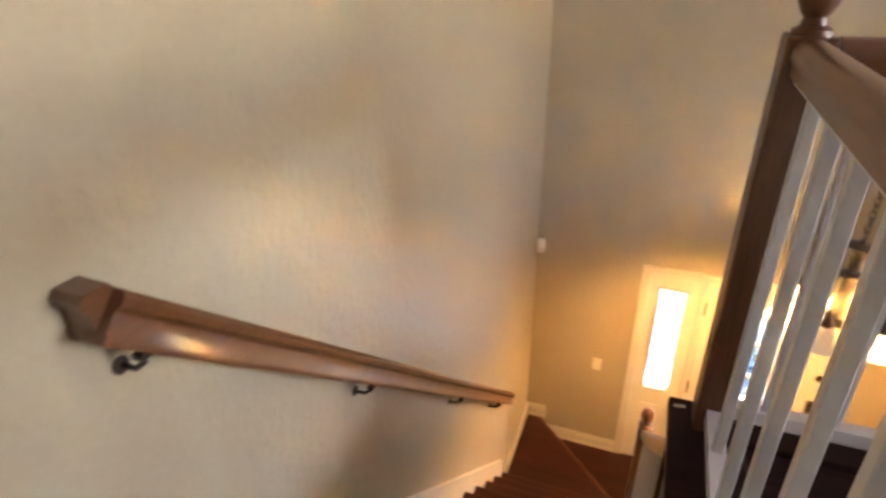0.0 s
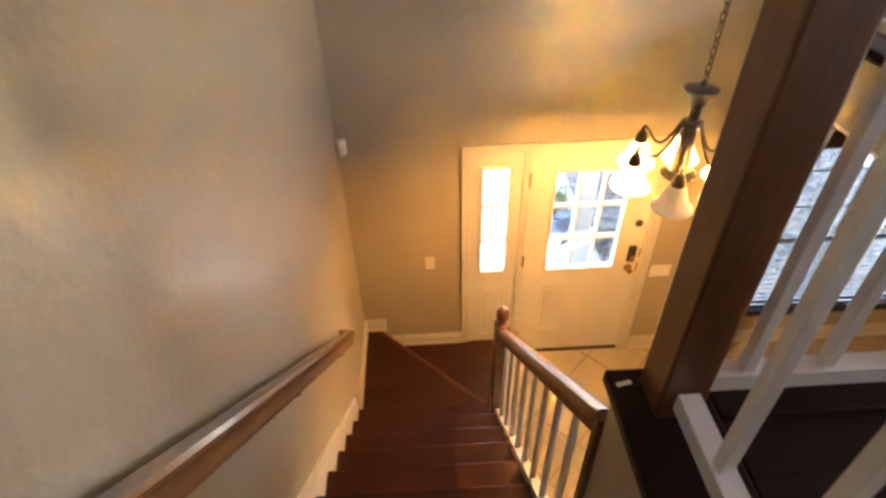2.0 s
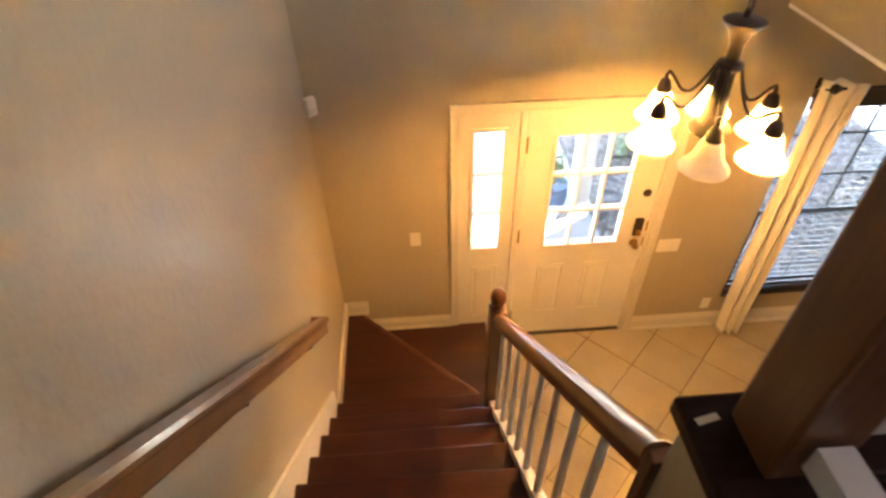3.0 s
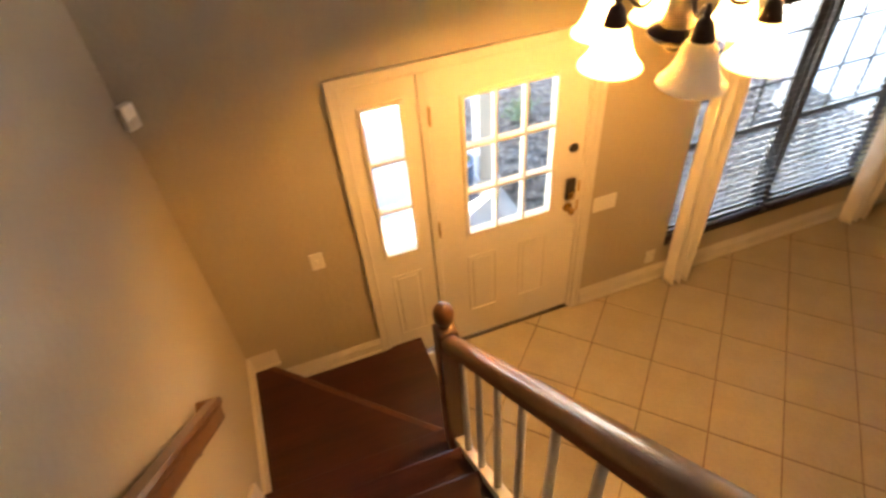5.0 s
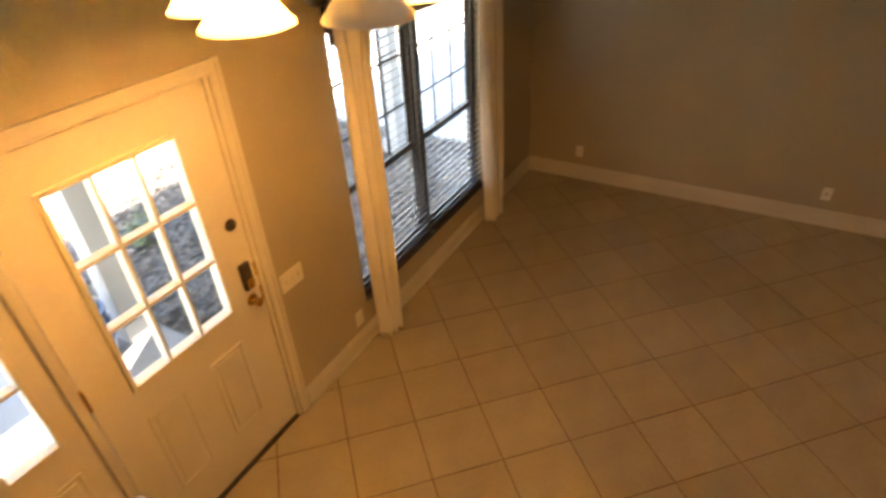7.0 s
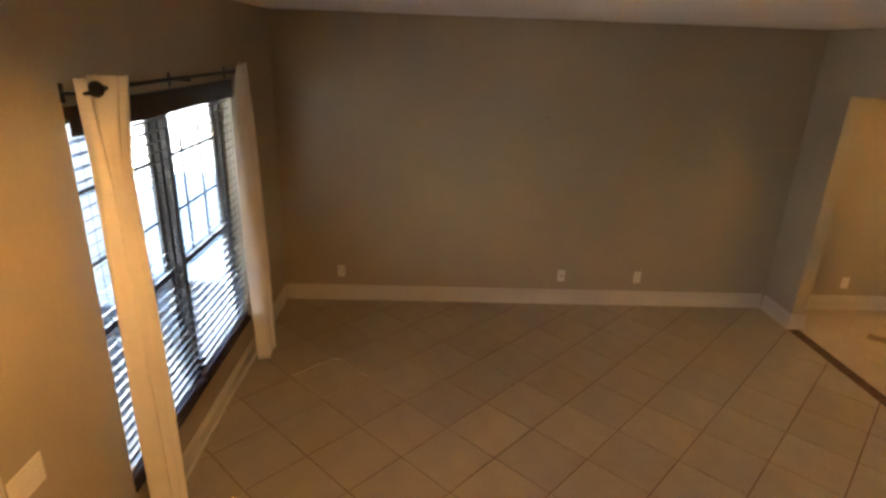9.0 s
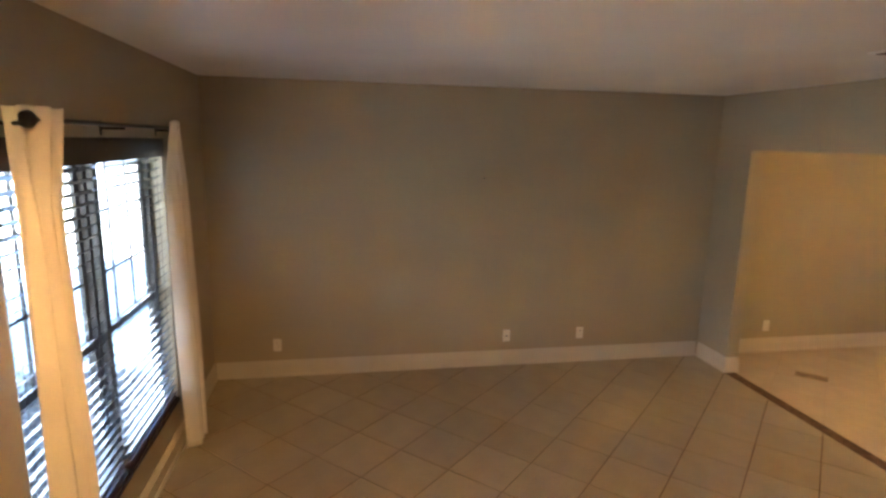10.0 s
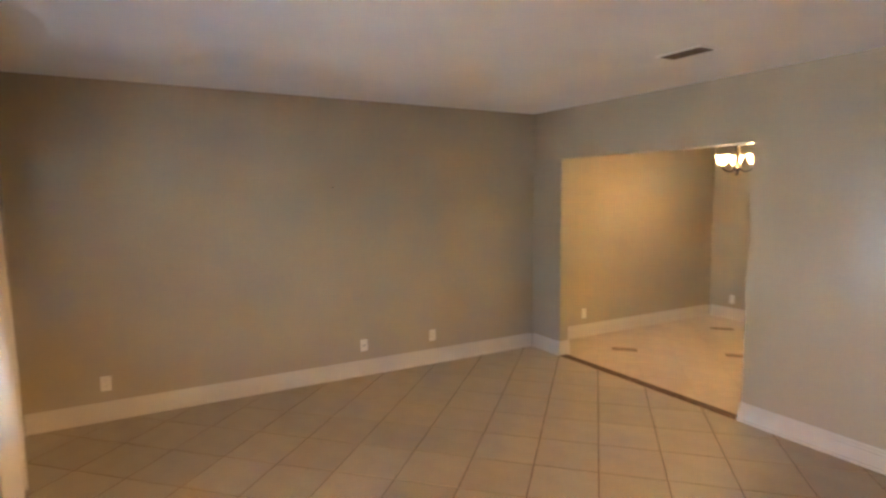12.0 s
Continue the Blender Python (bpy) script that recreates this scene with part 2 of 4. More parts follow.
def structure(name, bm, mat, label="", category="", smooth=False):
    return tagged(part(name, bm, mat, None, label, smooth), category=category, kind="structure")


def BM():
    return bmesh.new()


# ---- the large structure ----


def wall(name, label, boxes):
    b = BM()
    for q in boxes:
        box(b, *q)
    return structure(name, b, WALL, label, "wall")


D0, D1, DT = 0.865, 2.235, 2.085       # opening for the door with its sidelight
W0, W1, WB, WT = 2.98, 4.79, 0.345, 2.105  # window opening
wall("wall_front", "tan painted front wall with the entrance and a window", [
    (-0.12, 0, -0.1, D0, 0.14, 2.66), (D0, 0, DT, D1, 0.14, 2.66), (D1, 0, -0.1, W0, 0.14, 2.66), (W0, 0, -0.1, W1, 0.14, WB), (W0, 0, WT, W1, 0.14, 2.66),
    (W1, 0, -0.1, 6.03, 0.14, 2.66), (-0.12, 0, 2.66, 6.03, 0.14, Z_TOP)])
wall("wall_stair", "tan painted tall wall beside the stairs", [(-0.12, -6.6, -0.1, 0, 0, Z_TOP)])
wall("wall_end", "taupe painted end wall of the living room", [(X_R, -8.05, -0.1, X_R + 0.14, 0, 2.8)])
wall("wall_upper_end", "tan upstairs wall with an added unseen window opening", [
    (X_R, -8.05, 2.8, X_R + 0.14, 0, 3.65), (X_R, -8.05, 5.05, X_R + 0.14, 0, Z_TOP), (X_R, -8.05, 3.65, X_R + 0.14, -3.75, 5.05), (X_R, -2.05, 3.65, X_R + 0.14, 0, 5.05)])
OP0, OP1, OPT = 3.385, 5.43, 2.095
wall("wall_back", "pale tan wall with a wide opening to the dining room", [
    (1.07, Y_B - 0.12, -0.1, OP0, Y_B, Z_C + 0.1), (OP0, Y_B - 0.12, OPT, OP1, Y_B, Z_C + 0.1), (OP1, Y_B - 0.12, -0.1, X_R, Y_B, Z_C + 0.1)])
wall("wall_dining_back", "tan dining room wall with a doorway", [
    (5.32, -8.04, -0.1, X_R, -7.92, Z_C), (4.42, -8.04, 2.05, 5.32, -7.92, Z_C), (2.6, -8.04, -0.1, 4.42, -7.92, Z_C), (4.0, -9.3, -0.1, 6.03, -9.2, Z_C), (4.0, -9.2, -0.1, 4.12, -8.04, Z_C), (X_R, -9.2, -0.1, 6.03, -8.05, Z_C)])
wall("wall_dining_side", "tan painted wall closing the dining room", [(2.5, -8.04, -0.1, 2.6, Y_B - 0.12, Z_C)])
wall("wall_understair", "tan wall closing the side of the stairs", [
    (X_S - 0.02, -6.6, -0.1, 1.07, Y_V, Z_C + 0.38)])
wall("wall_upper_back", "tan upper hall wall", [(0, -6.6, Z_UP, X_R, -6.48, Z_TOP)])
wall("wall_understair_back", "tan wall behind the stairs", [(0, -6.6, -0.1, X_S - 0.02, -6.48, Z_UP)])

b = BM()
box(b, 1.07, Y_B, Z_C, X_R, Y_V, Z_C + 0.02)
box(b, X_V, Y_V, Z_C, X_R, 0, Z_C + 0.02)
structure("ceiling_living", b, CEIL, "white textured living room ceiling", "ceiling")
b = BM()
box(b, 2.5, -9.3, Z_C, X_R + 0.14, Y_B - 0.12, Z_C + 0.08)
structure("ceiling_dining", b, CEIL, "white dining room ceiling", "ceiling")
b = BM()
box(b, 0, -6.48, Z_TOP, X_R, 0, Z_TOP + 0.1)
structure("ceiling_upper", b, CEIL, "white ceiling over the stair well", "ceiling")
# edge of the upper floor round the well, painted as the walls
b = BM()
box(b, 1.07, Y_V - 0.10, Z_C + 0.02, X_V + 0.1, Y_V, Z_UP - 0.06)
box(b, X_V, Y_V, Z_C + 0.02, X_V + 0.1, 0, Z_UP - 0.06)
structure("wall_well_edge", b, WALL, "tan fascia round the stair well", "wall")

# upper hall floor deck
b = BM()
box(b, 1.07, -6.48, Z_UP - 0.06, X_R, Y_V - 0.03, Z_UP - 0.02)
box(b, X_V + 0.03, Y_V - 0.03, Z_UP - 0.06, X_R, 0, Z_UP - 0.02)
box(b, 0, -6.48, Z_UP - 0.06, 1.07, Y_1 - 12 * RUN - 0.03, Z_UP - 0.02)
floor_upper = structure("floor_upper", b, HALLWOOD, "dark wood upper hall floor", "floor")

# ground floor slab (joints show between the tiles laid on it)
b = BM()
box(b, 0, Y_B - 0.06, -0.1, X_R, 0.10, -0.004)
floor = structure("floor", b, GROUT, "cream ceramic floor tiles laid on the diagonal", "floor")
b = BM()
box(b, 2.6, -9.2, -0.1, X_R, Y_B - 0.06, -0.004)
floor_dining = structure("floor_dining", b, GROUT2, "pale tan dining room floor tiles", "floor")

# ---- staircase ----
def nosed_board(bm, pts, z, thick=0.03):
    prism(bm, pts, z - thick, z)


stairs = thing("staircase", "dark mahogany stained wooden staircase with winder steps", "staircase")
for i in range(12):
    y0 = Y_1 - i * RUN
    z = 3 * RISE + i * RISE
    b = BM()
    box(b, 0.022, y0 - RUN - 0.002, z - 0.03, X_S + 0.032, y0 + 0.022, z, bevel=0.008)
    part("tread", b, TREAD, stairs)
    b = BM()
    box(b, 0.022, y0 - 0.018, z - RISE, X_S - 0.02, y0 - 0.002, z - 0.03)
    part("riser", b, TREAD, stairs)
yt = Y_1 - 12 * RUN
b = BM()
box(b, 0.022, yt - 0.018, Z_UP - RISE, X_S - 0.02, yt - 0.002, Z_UP - 0.03)
part("riser", b, TREAD, stairs)
b = BM()
box(b, 0.0, yt - 0.10, Z_UP - 0.03, X_S, yt + 0.022, Z_UP, bevel=0.008)
part("top_nosing", b, TREAD, stairs)
# winder step: from the lowest straight riser to the diagonal edge
b = BM()
nosed_board(b, [(0.0, Y_1 - 0.01), (0.93, Y_1 - 0.01), (0.955, -0.82), (0.105, -0.004), (0.0, -0.004)], 2 * RISE)
part("winder_tread", b, TREAD, stairs)
b = BM()
prism(b, [(0.94, -0.852), (0.075, -0.022), (0.06, -0.036), (0.925, -0.866)], RISE, 2 * RISE - 0.03)
part("riser", b, TREAD, stairs)
b = BM()
nosed_board(b, [(0.02, -0.004), (0.94, -0.90), (1.085, -0.90), (1.085, -0.004)], RISE)
part("landing_tread", b, TREAD, stairs)
b = BM()
sweep(b, [(-0.016, -0.03), (0.016, -0.03), (0.020, -0.02), (0.020, -0.004), (0.012, 0.003), (-0.012, 0.003), (-0.016, 0.0)], (0.962, -0.832, 2 * RISE), (0.098, -0.002, 2 * RISE))
part("winder_nosing", b, NOSING, stairs, "worn stained wood nosing of the winder step", smooth=True)
b = BM()
box(b, 1.045, -0.89, -0.002, 1.062, -0.004, RISE - 0.03)
part("riser", b, TREAD, stairs)
# closed carriage under the steps
b = BM()
for i in range(12):
    y0 = Y_1 - i * RUN
    box(b, 0.03, y0 - RUN, -0.002, X_S - 0.03, y0 - 0.02, 2 * RISE + i * RISE)
box(b, 0.03, -0.90, -0.002, X_S - 0.03, -0.01, RISE - 0.031)
part("carriage", b, WALL, stairs)
b = BM()
for i in range(8):
    y0 = Y_1 - i * RUN
    if y0 - RUN > Y_V:
        box(b, X_S - 0.028, y0 - RUN, -0.002, X_S - 0.004, y0 - 0.0, 3 * RISE + i * RISE - 0.031)
part("side_stringer", b, TREAD, stairs)
# white skirting board that follows the steps on the wall
b = BM()
lift = 0.13
pts = []
k = RISE / RUN
for side_x in (0.003, 0.021):
    pts.append([b.verts.new((side_x, y, z)) for y, z in ((Y_1 + 0.02, 2 * RISE - 0.02), (Y_1 + 0.02, 3 * RISE + lift), (yt, Z_UP + lift), (yt, Z_UP - 0.2))])
for a, c in ((0, 1), (1, 2), (2, 3), (3, 0)):
    b.faces.new((pts[0][a], pts[0][c], pts[1][c], pts[1][a]))
b.faces.new(pts[0][::-1])
b.faces.new(pts[1])
box(b, 0.003, Y_1 + 0.02, 2 * RISE - 0.02, 0.021, -0.004, 2 * RISE + 0.13)
tagged(part("baseboard_stair", b, TRIM, None, "white painted skirting board along the stair wall"), category="baseboard", kind="structure")

# handrail outlines: moulded top, flat underside
RAIL = [(-0.028, -0.03), (0.028, -0.03), (0.028, -0.012), (0.034, -0.004), (0.034, 0.014), (0.026, 0.027), (0.012, 0.034), (-0.012, 0.034), (-0.026, 0.027), (-0.034, 0.014), (-0.034, -0.004), (-0.028, -0.012)]

WALLRAIL = [(-0.022, -0.048), (0.022, -0.048), (0.024, -0.034), (0.020, -0.026), (0.020, 0.008), (0.030, 0.018), (0.031, 0.032), (0.022, 0.044), (-0.022, 0.044), (-0.031, 0.032), (-0.030, 0.018), (-0.020, 0.008), (-0.020, -0.026), (-0.024, -0.034)]

# wall handrail
wr = thing("wall_handrail", "reddish stained wooden handrail on metal brackets along the stair wall", "handrail")
A, B_ = Vector((0.065, -0.955, 1.395)), Vector((0.063, -3.53, 3.736))
b = BM()
WALLRAIL = [(q * 0.93, h * 0.93) for q, h in WALLRAIL]
sweep(b, WALLRAIL, A, B_)
sweep(b, WALLRAIL, A, A + Vector((-0.062, 0.001, 0.0)))
sweep(b, WALLRAIL, B_, B_ + Vector((-0.062, 0.001, 0.0)))
part("rail", b, RAILWOOD, wr, smooth=True)
for f in (0.12, 0.40, 0.72, 0.985):
    p = A.lerp(B_, f)
    b = BM()
    lathe(b, [(0.017, 0), (0.017, 0.003), (0.008, 0.007)], (0.001, p.y, p.z - 0.105), 14, Matrix.Rotation(radians(90), 4, 'Y'))
    tube(b, [(0.006, p.y, p.z - 0.105), (0.038, p.y, p.z - 0.102), (0.062, p.y, p.z - 0.082), (0.065, p.y, p.z - 0.062)], 0.0055)
    box(b, 0.055, p.y - 0.014, p.z - 0.070, 0.075, p.y + 0.014, p.z - 0.060)
    part("bracket", b, BRONZE, wr, smooth=True)


def newel(parent, x, y, z0, z1, w, slim=1.0):
    """A square post with a turned neck and ball on top."""
    b = BM()
    box(b, x - w / 2, y - w / 2, z0, x + w / 2, y + w / 2, z1, bevel=0.006)
    p = part("newel_post", b, NEWELWOOD, parent)
    b = BM()
    r = w * 0.5 * slim
    lathe(b, [(r * 0.95, 0), (r * 0.95, 0.012), (r * 0.62, 0.02), (r * 0.55, 0.035), (r * 0.75, 0.045), (r * 0.95, 0.062), (r * 1.0, 0.085), (r * 0.93, 0.108), (r * 0.72, 0.125), (r * 0.40, 0.136), (r * 0.1, 0.14)], (x, y, z1 - 0.002), 20)
    part("finial", b, NEWELWOOD, p, smooth=True)
    return p


def baluster_mesh(h, r=0.014):
    b = BM()
    lathe(b, [(r * 1.15, 0), (r * 1.15, h * 0.12), (r, h * 0.16), (r * 1.05, h * 0.3), (r * 0.9, h * 0.75), (r * 0.8, h)], seg=10)
    return mesh_of("baluster", b, BALUSTER, True)


def square_baluster_mesh(h, w=0.025):
    b = BM()
    box(b, -w / 2, -w / 2, 0, w / 2, w / 2, h, bevel=0.0025)
    return mesh_of("baluster", b, BALUSTER)


# lower stair railing
lr = thing("stair_railing", "stained wooden stair railing with white turned balusters", "railing")
newel(lr, X_S - 0.003, -1.015, 0.2, 1.50, 0.085)
S0, S1 = Vector((X_S, -1.05, 1.447)), Vector((X_S, Y_V + 0.03, 2.747))
b = BM()
sweep(b, RAIL, S0, S1)
part("handrail", b, RAILWOOD, lr, smooth=True)
b = BM()
sweep(b, [(-0.022, -0.02), (0.022, -0.02), (0.022, 0.02), (-0.022, 0.02)], S0 - Vector((0, 0, 0.76)), S1 - Vector((0, 0, 0.76)))
part("bottom_rail", b, BALUSTER, lr, "white painted bottom rail")
me = baluster_mesh(0.72)
for i in range(9):
    o = new("baluster", me)
    p = S0.lerp(S1, (i + 0.9) / 9)
    o.location, o.parent = (p.x, p.y, p.z - 0.745), lr
b = BM()
box(b, X_S - 0.035, Y_V + 0.001, 1.6, X_S + 0.045, Y_V + 0.03, 2.80, bevel=0.004)
part("wall_post", b, NEWELWOOD, lr)

# upper railing round the well
PX_, PY_ = 1.033, -2.60
ur = thing("landing_railing", "stained wooden landing railing with white balusters round the well", "railing")
newel(ur, PX_, PY_, Z_UP, 4.04, 0.092, 0.85)
RZ = 4.0


def level_rail(parent, p0, p1, n, first=0.5):
    p0, p1 = Vector(p0), Vector(p1)
    b = BM()
    sweep(b, [(s * 1.05, h * 1.1) for s, h in RAIL], p0 + Vector((0, 0, RZ)), p1 + Vector((0, 0, RZ)))
    part("handrail", b, RAILWOOD, parent, smooth=True)
    b = BM()
    sweep(b, [(-0.018, 0), (0.018, 0), (0.018, 0.012), (-0.018, 0.012)], p0 + Vector((0, 0, RZ - 0.047)), p1 + Vector((0, 0, RZ - 0.047)))
    part("fillet", b, BALUSTER, parent, "white painted strip under the handrail")
    b = BM()
    sweep(b, [(-0.021, 0), (0.021, 0), (0.021, 0.042), (-0.021, 0.042)], p0 + Vector((0, 0, Z_UP + 0.045)), p1 + Vector((0, 0, Z_UP + 0.045)))
    part("bottom_rail", b, BALUSTER, parent, "white painted bottom rail")
    h = RZ - 0.046 - Z_UP - 0.085
    me = square_baluster_mesh(h)
    for i in range(n):
        o = new("baluster", me)
        p = p0.lerp(p1, (i + first) / n)
        o.location, o.parent = (p.x, p.y, Z_UP + 0.085), parent


level_rail(ur, (PX_, PY_ - 0.053, 0), (PX_, yt - 0.2, 0), 7, 0.85)
level_rail(ur, (PX_ + 0.053, PY_, 0), (X_V + 0.07 - 0.053, PY_, 0), 10)
newel(ur, X_V + 0.07, PY_, Z_UP, 4.04, 0.092, 0.85)
level_rail(ur, (X_V + 0.07, PY_ + 0.053, 0), (X_V + 0.07, -0.06, 0), 16)
newel(ur, PX_, yt - 0.25, Z_UP, 4.04, 0.092, 0.85)
b = BM()
box(b, X_V + 0.02, -0.055, Z_UP, X_V + 0.12, -0.004, 4.08, bevel=0.004)
part("half_newel", b, NEWELWOOD, ur)
# dark wood cap that edges the upper floor
b = BM()
box(b, 0.925, -6.4, Z_UP - 0.035, 1.12, Y_V + 0.0, Z_UP, bevel=0.006)
box(b, 1.12, Y_V - 0.13, Z_UP - 0.035, X_V + 0.0, Y_V + 0.0, Z_UP, bevel=0.006)
box(b, X_V - 0.02, Y_V, Z_UP - 0.035, X_V + 0.13, -0.003, Z_UP, bevel=0.006)
structure("trim_well_cap", b, HALLWOOD, "dark stained wood edging of the upper floor", "trim")

# ---- trim ----
def baseboard(name, runs, z=0.0, h=0.15):
    """Skirting with a stepped moulding; runs are (x0, y0, x1, y1, nx, ny) with n into the room."""
    b = BM()
    for x0, y0, x1, y1, nx, ny in runs:
        for t, za, zb in ((0.014, 0.0, h * 0.72), (0.010, h * 0.72, h * 0.86), (0.006, h * 0.86, h), (0.022, 0.0, 0.022)):
            box(b, min(x0, x1, x0 + nx * t, x1 + nx * t), min(y0, y1, y0 + ny * t, y1 + ny * t), z + za, max(x0, x1, x0 + nx * t, x1 + nx * t), max(y0, y1, y0 + ny * t, y1 + ny * t), z + zb, bevel=0.0015)
    return structure(name, b, TRIM, "white painted moulded baseboard", "baseboard")


baseboard("baseboard_front", [(2.305, -0.001, X_R - 0.001, -0.001, 0, -1)])
baseboard("baseboard_end", [(X_R - 0.001, -0.02, X_R - 0.001, Y_B + 0.02, -1, 0), (X_R - 0.001, Y_B - 0.13, X_R - 0.001, -7.9, -1, 0)])
baseboard("baseboard_back", [(1.075, Y_B + 0.001, OP0, Y_B + 0.001, 0, 1), (OP1, Y_B + 0.001, X_R - 0.02, Y_B + 0.001, 0, 1), (OP1 - 0.001, Y_B + 0.016, OP1 - 0.001, Y_B - 0.136, -1, 0), (OP0 + 0.001, Y_B + 0.016, OP0 + 0.001, Y_B - 0.136, 1, 0)])
baseboard("baseboard_dining", [(5.34, -7.919, X_R - 0.02, -7.919, 0, 1)])
baseboard("baseboard_landing", [(0.18, -0.001, 0.81, -0.001, 0, -1)], z=RISE, h=0.12)
baseboard("baseboard_winder", [(0.022, -0.001, 0.18, -0.001, 0, -1)], z=2 * RISE, h=0.13)


def casing(name, x0, x1, z1, z0=0.0, y=-0.001, label="white painted moulded door casing"):
    """Door trim of three stepped fillets round an opening."""
    b = BM()
    for t, w0, w1 in ((0.016, 0.0, 0.062), (0.022, 0.042, 0.062), (0.020, 0.006, 0.014)):
        box(b, x0 - w1, y - t, z0, x0 - w0, y, z1 + w1, bevel=0.002)
        box(b, x1 + w0, y - t, 0, x1 + w1, y, z1 + w1, bevel=0.002)
        box(b, x0 - w1, y - t - 0.0005, z1 + w0, x1 + w1, y, z1 + w1, bevel=0.002)
    return structure(name, b, TRIM, label, "trim")


casing("trim_door", 0.875, 2.228, 2.068, z0=0.2)
b = BM()
box(b, 5.30, -7.915, 0, 5.325, -7.90, 2.08, bevel=0.002)
box(b, 4.42, -7.915, 2.05, 5.325, -7.90, 2.10, bevel=0.002)
structure("trim_dining_door", b, TRIM, "white painted doorway casing in the dining room", "trim")

# ---- entrance ----
def lights(parent, x0, x1, z0, z1, nx, nz, y0, y1):
    """A moulded frame with muntins and one pane in each light."""
    fw, mw = 0.022, 0.016
    b = BM()
    ym = y0 - 0.012
    box(b, x0, ym, z0, x0 + fw, y1, z1, bevel=0.003)
    box(b, x1 - fw, ym, z0, x1, y1, z1, bevel=0.003)
    box(b, x0 + fw, ym, z0, x1 - fw, y1, z0 + fw, bevel=0.003)
    box(b, x0 + fw, ym, z1 - fw, x1 - fw, y1, z1, bevel=0.003)
    fr = part("window_frame", b, DOOR, parent)
    gw, gh = (x1 - x0 - 2 * fw) / nx, (z1 - z0 - 2 * fw) / nz
    for i in range(1, nx):
        b = BM()
        x = x0 + fw + i * gw
        box(b, x - mw / 2, y0 - 0.006, z0 + fw, x + mw / 2, y1 - 0.004, z1 - fw, bevel=0.002)
        part("muntin", b, DOOR, fr)
    for j in range(1, nz):
        for i in range(nx):
            b = BM()
            z = z0 + fw + j * gh
            xa = x0 + fw + i * gw + (mw / 2 if i else 0)
            xb = x0 + fw + (i + 1) * gw - (mw / 2 if i < nx - 1 else 0)
            box(b, xa, y0 - 0.005, z - mw / 2, xb, y1 - 0.004, z + mw / 2, bevel=0.002)
            part("muntin", b, DOOR, fr)
    for i in range(nx):
        for j in range(nz):
            b = BM()
            xa, za = x0 + fw + i * gw, z0 + fw + j * gh
            box(b, xa + 0.004, (y0 + y1) / 2 - 0.002, za + 0.004, xa + gw - 0.004, (y0 + y1) / 2 + 0.002, za + gh - 0.004)
            p = part("pane", b, GLASS, fr, "clear glass pane")
            p.visible_shadow = False


def panel(bm, x0, x1, z0, z1, y):
    """A raised panel: a sunk groove round a bevelled field."""
    box(bm, x0, y - 0.006, z0, x1, y + 0.004, z0 + 0.012, bevel=0.003)
    box(bm, x0, y - 0.006, z1 - 0.012, x1, y + 0.004, z1, bevel=0.003)
    box(bm, x0, y - 0.006, z0, x0 + 0.012, y + 0.004, z1, bevel=0.003)
    box(bm, x1 - 0.012, y - 0.006, z0, x1, y + 0.004, z1, bevel=0.003)
    box(bm, x0 + 0.03, y - 0.005, z0 + 0.03, x1 - 0.03, y + 0.004, z1 - 0.03, bevel=0.004)


def leaf_slab(name, parent, x0, x1, z0, z1, gx0, gx1, gz0, gz1, y0, y1, panels):
    b = BM()
    box(b, x0, y0, z0, gx0, y1, z1)
    box(b, gx1, y0, z0, x1, y1, z1)
    box(b, gx0, y0, z0, gx1, y1, gz0)
    box(b, gx0, y0, gz1, gx1, y1, z1)
    for q in panels:
        panel(b, *q, y0)
    return part(name, b, DOOR, parent)


door = tagged(new("door_1"), label="cream painted front door with nine glass lights, closed", category="door", kind="structure")
DX0, DX1 = 1.293, 2.208
slab = leaf_slab("door_leaf", door, DX0, DX1, 0.02, 2.055, 1.475, 2.010, 0.98, 1.885, 0.018, 0.062, [(1.46, 1.655, 0.28, 0.79), (1.81, 2.005, 0.28, 0.79)])
lights(door, 1.458, 2.027, 0.963, 1.902, 3, 3, 0.016, 0.064)
b = BM()
box(b, D0, 0.002, 0.0, 0.883, 0.12, 2.068)
box(b, 1.243, 0.004, 0.0, 1.287, 0.12, 2.068, bevel=0.004)
box(b, 2.212, 0.002, 0.0, D1, 0.12, 2.068)
box(b, D0, 0.002, 2.062, D1, 0.12, DT)
part("door_frame", b, TRIM, door)
b = BM()
box(b, DX0, 0.0, 0.0, DX1, 0.10, 0.018, bevel=0.004)
part("threshold", b, THRESH, door, "dark metal threshold")
for z in (1.83, 1.09, 0.25):
    b = BM()
    box(b, 1.283, -0.004, z - 0.05, 1.297, 0.02, z + 0.05, bevel=0.002)
    rod(b, (1.290, -0.004, z - 0.055), (1.290, -0.004, z + 0.055), 0.006)
    part("hinge", b, BRASS, door, "worn brass hinge")
FWD = Matrix.Rotation(radians(90), 4, 'X')
b = BM()
lathe(b, [(0.030, 0.0), (0.030, 0.006), (0.026, 0.012), (0.012, 0.014), (0.011, 0.028)], (2.145, 0.017, 1.40), 18, FWD)
part("deadbolt", b, BRONZE, door, "dark round deadbolt", smooth=True)
b = BM()
box(b, 2.108, -0.012, 1.035, 2.172, 0.017, 1.19, bevel=0.012)
lk = part("keypad_lock", b, BRONZE, door, "dark electronic lock with a brass turn")
b = BM()
box(b, 2.122, -0.02, 1.045, 2.160, -0.010, 1.10, bevel=0.006)
box(b, 2.136, -0.034, 1.055, 2.146, -0.018, 1.09, bevel=0.003)
part("thumb_turn", b, BRASS, lk)
b = BM()
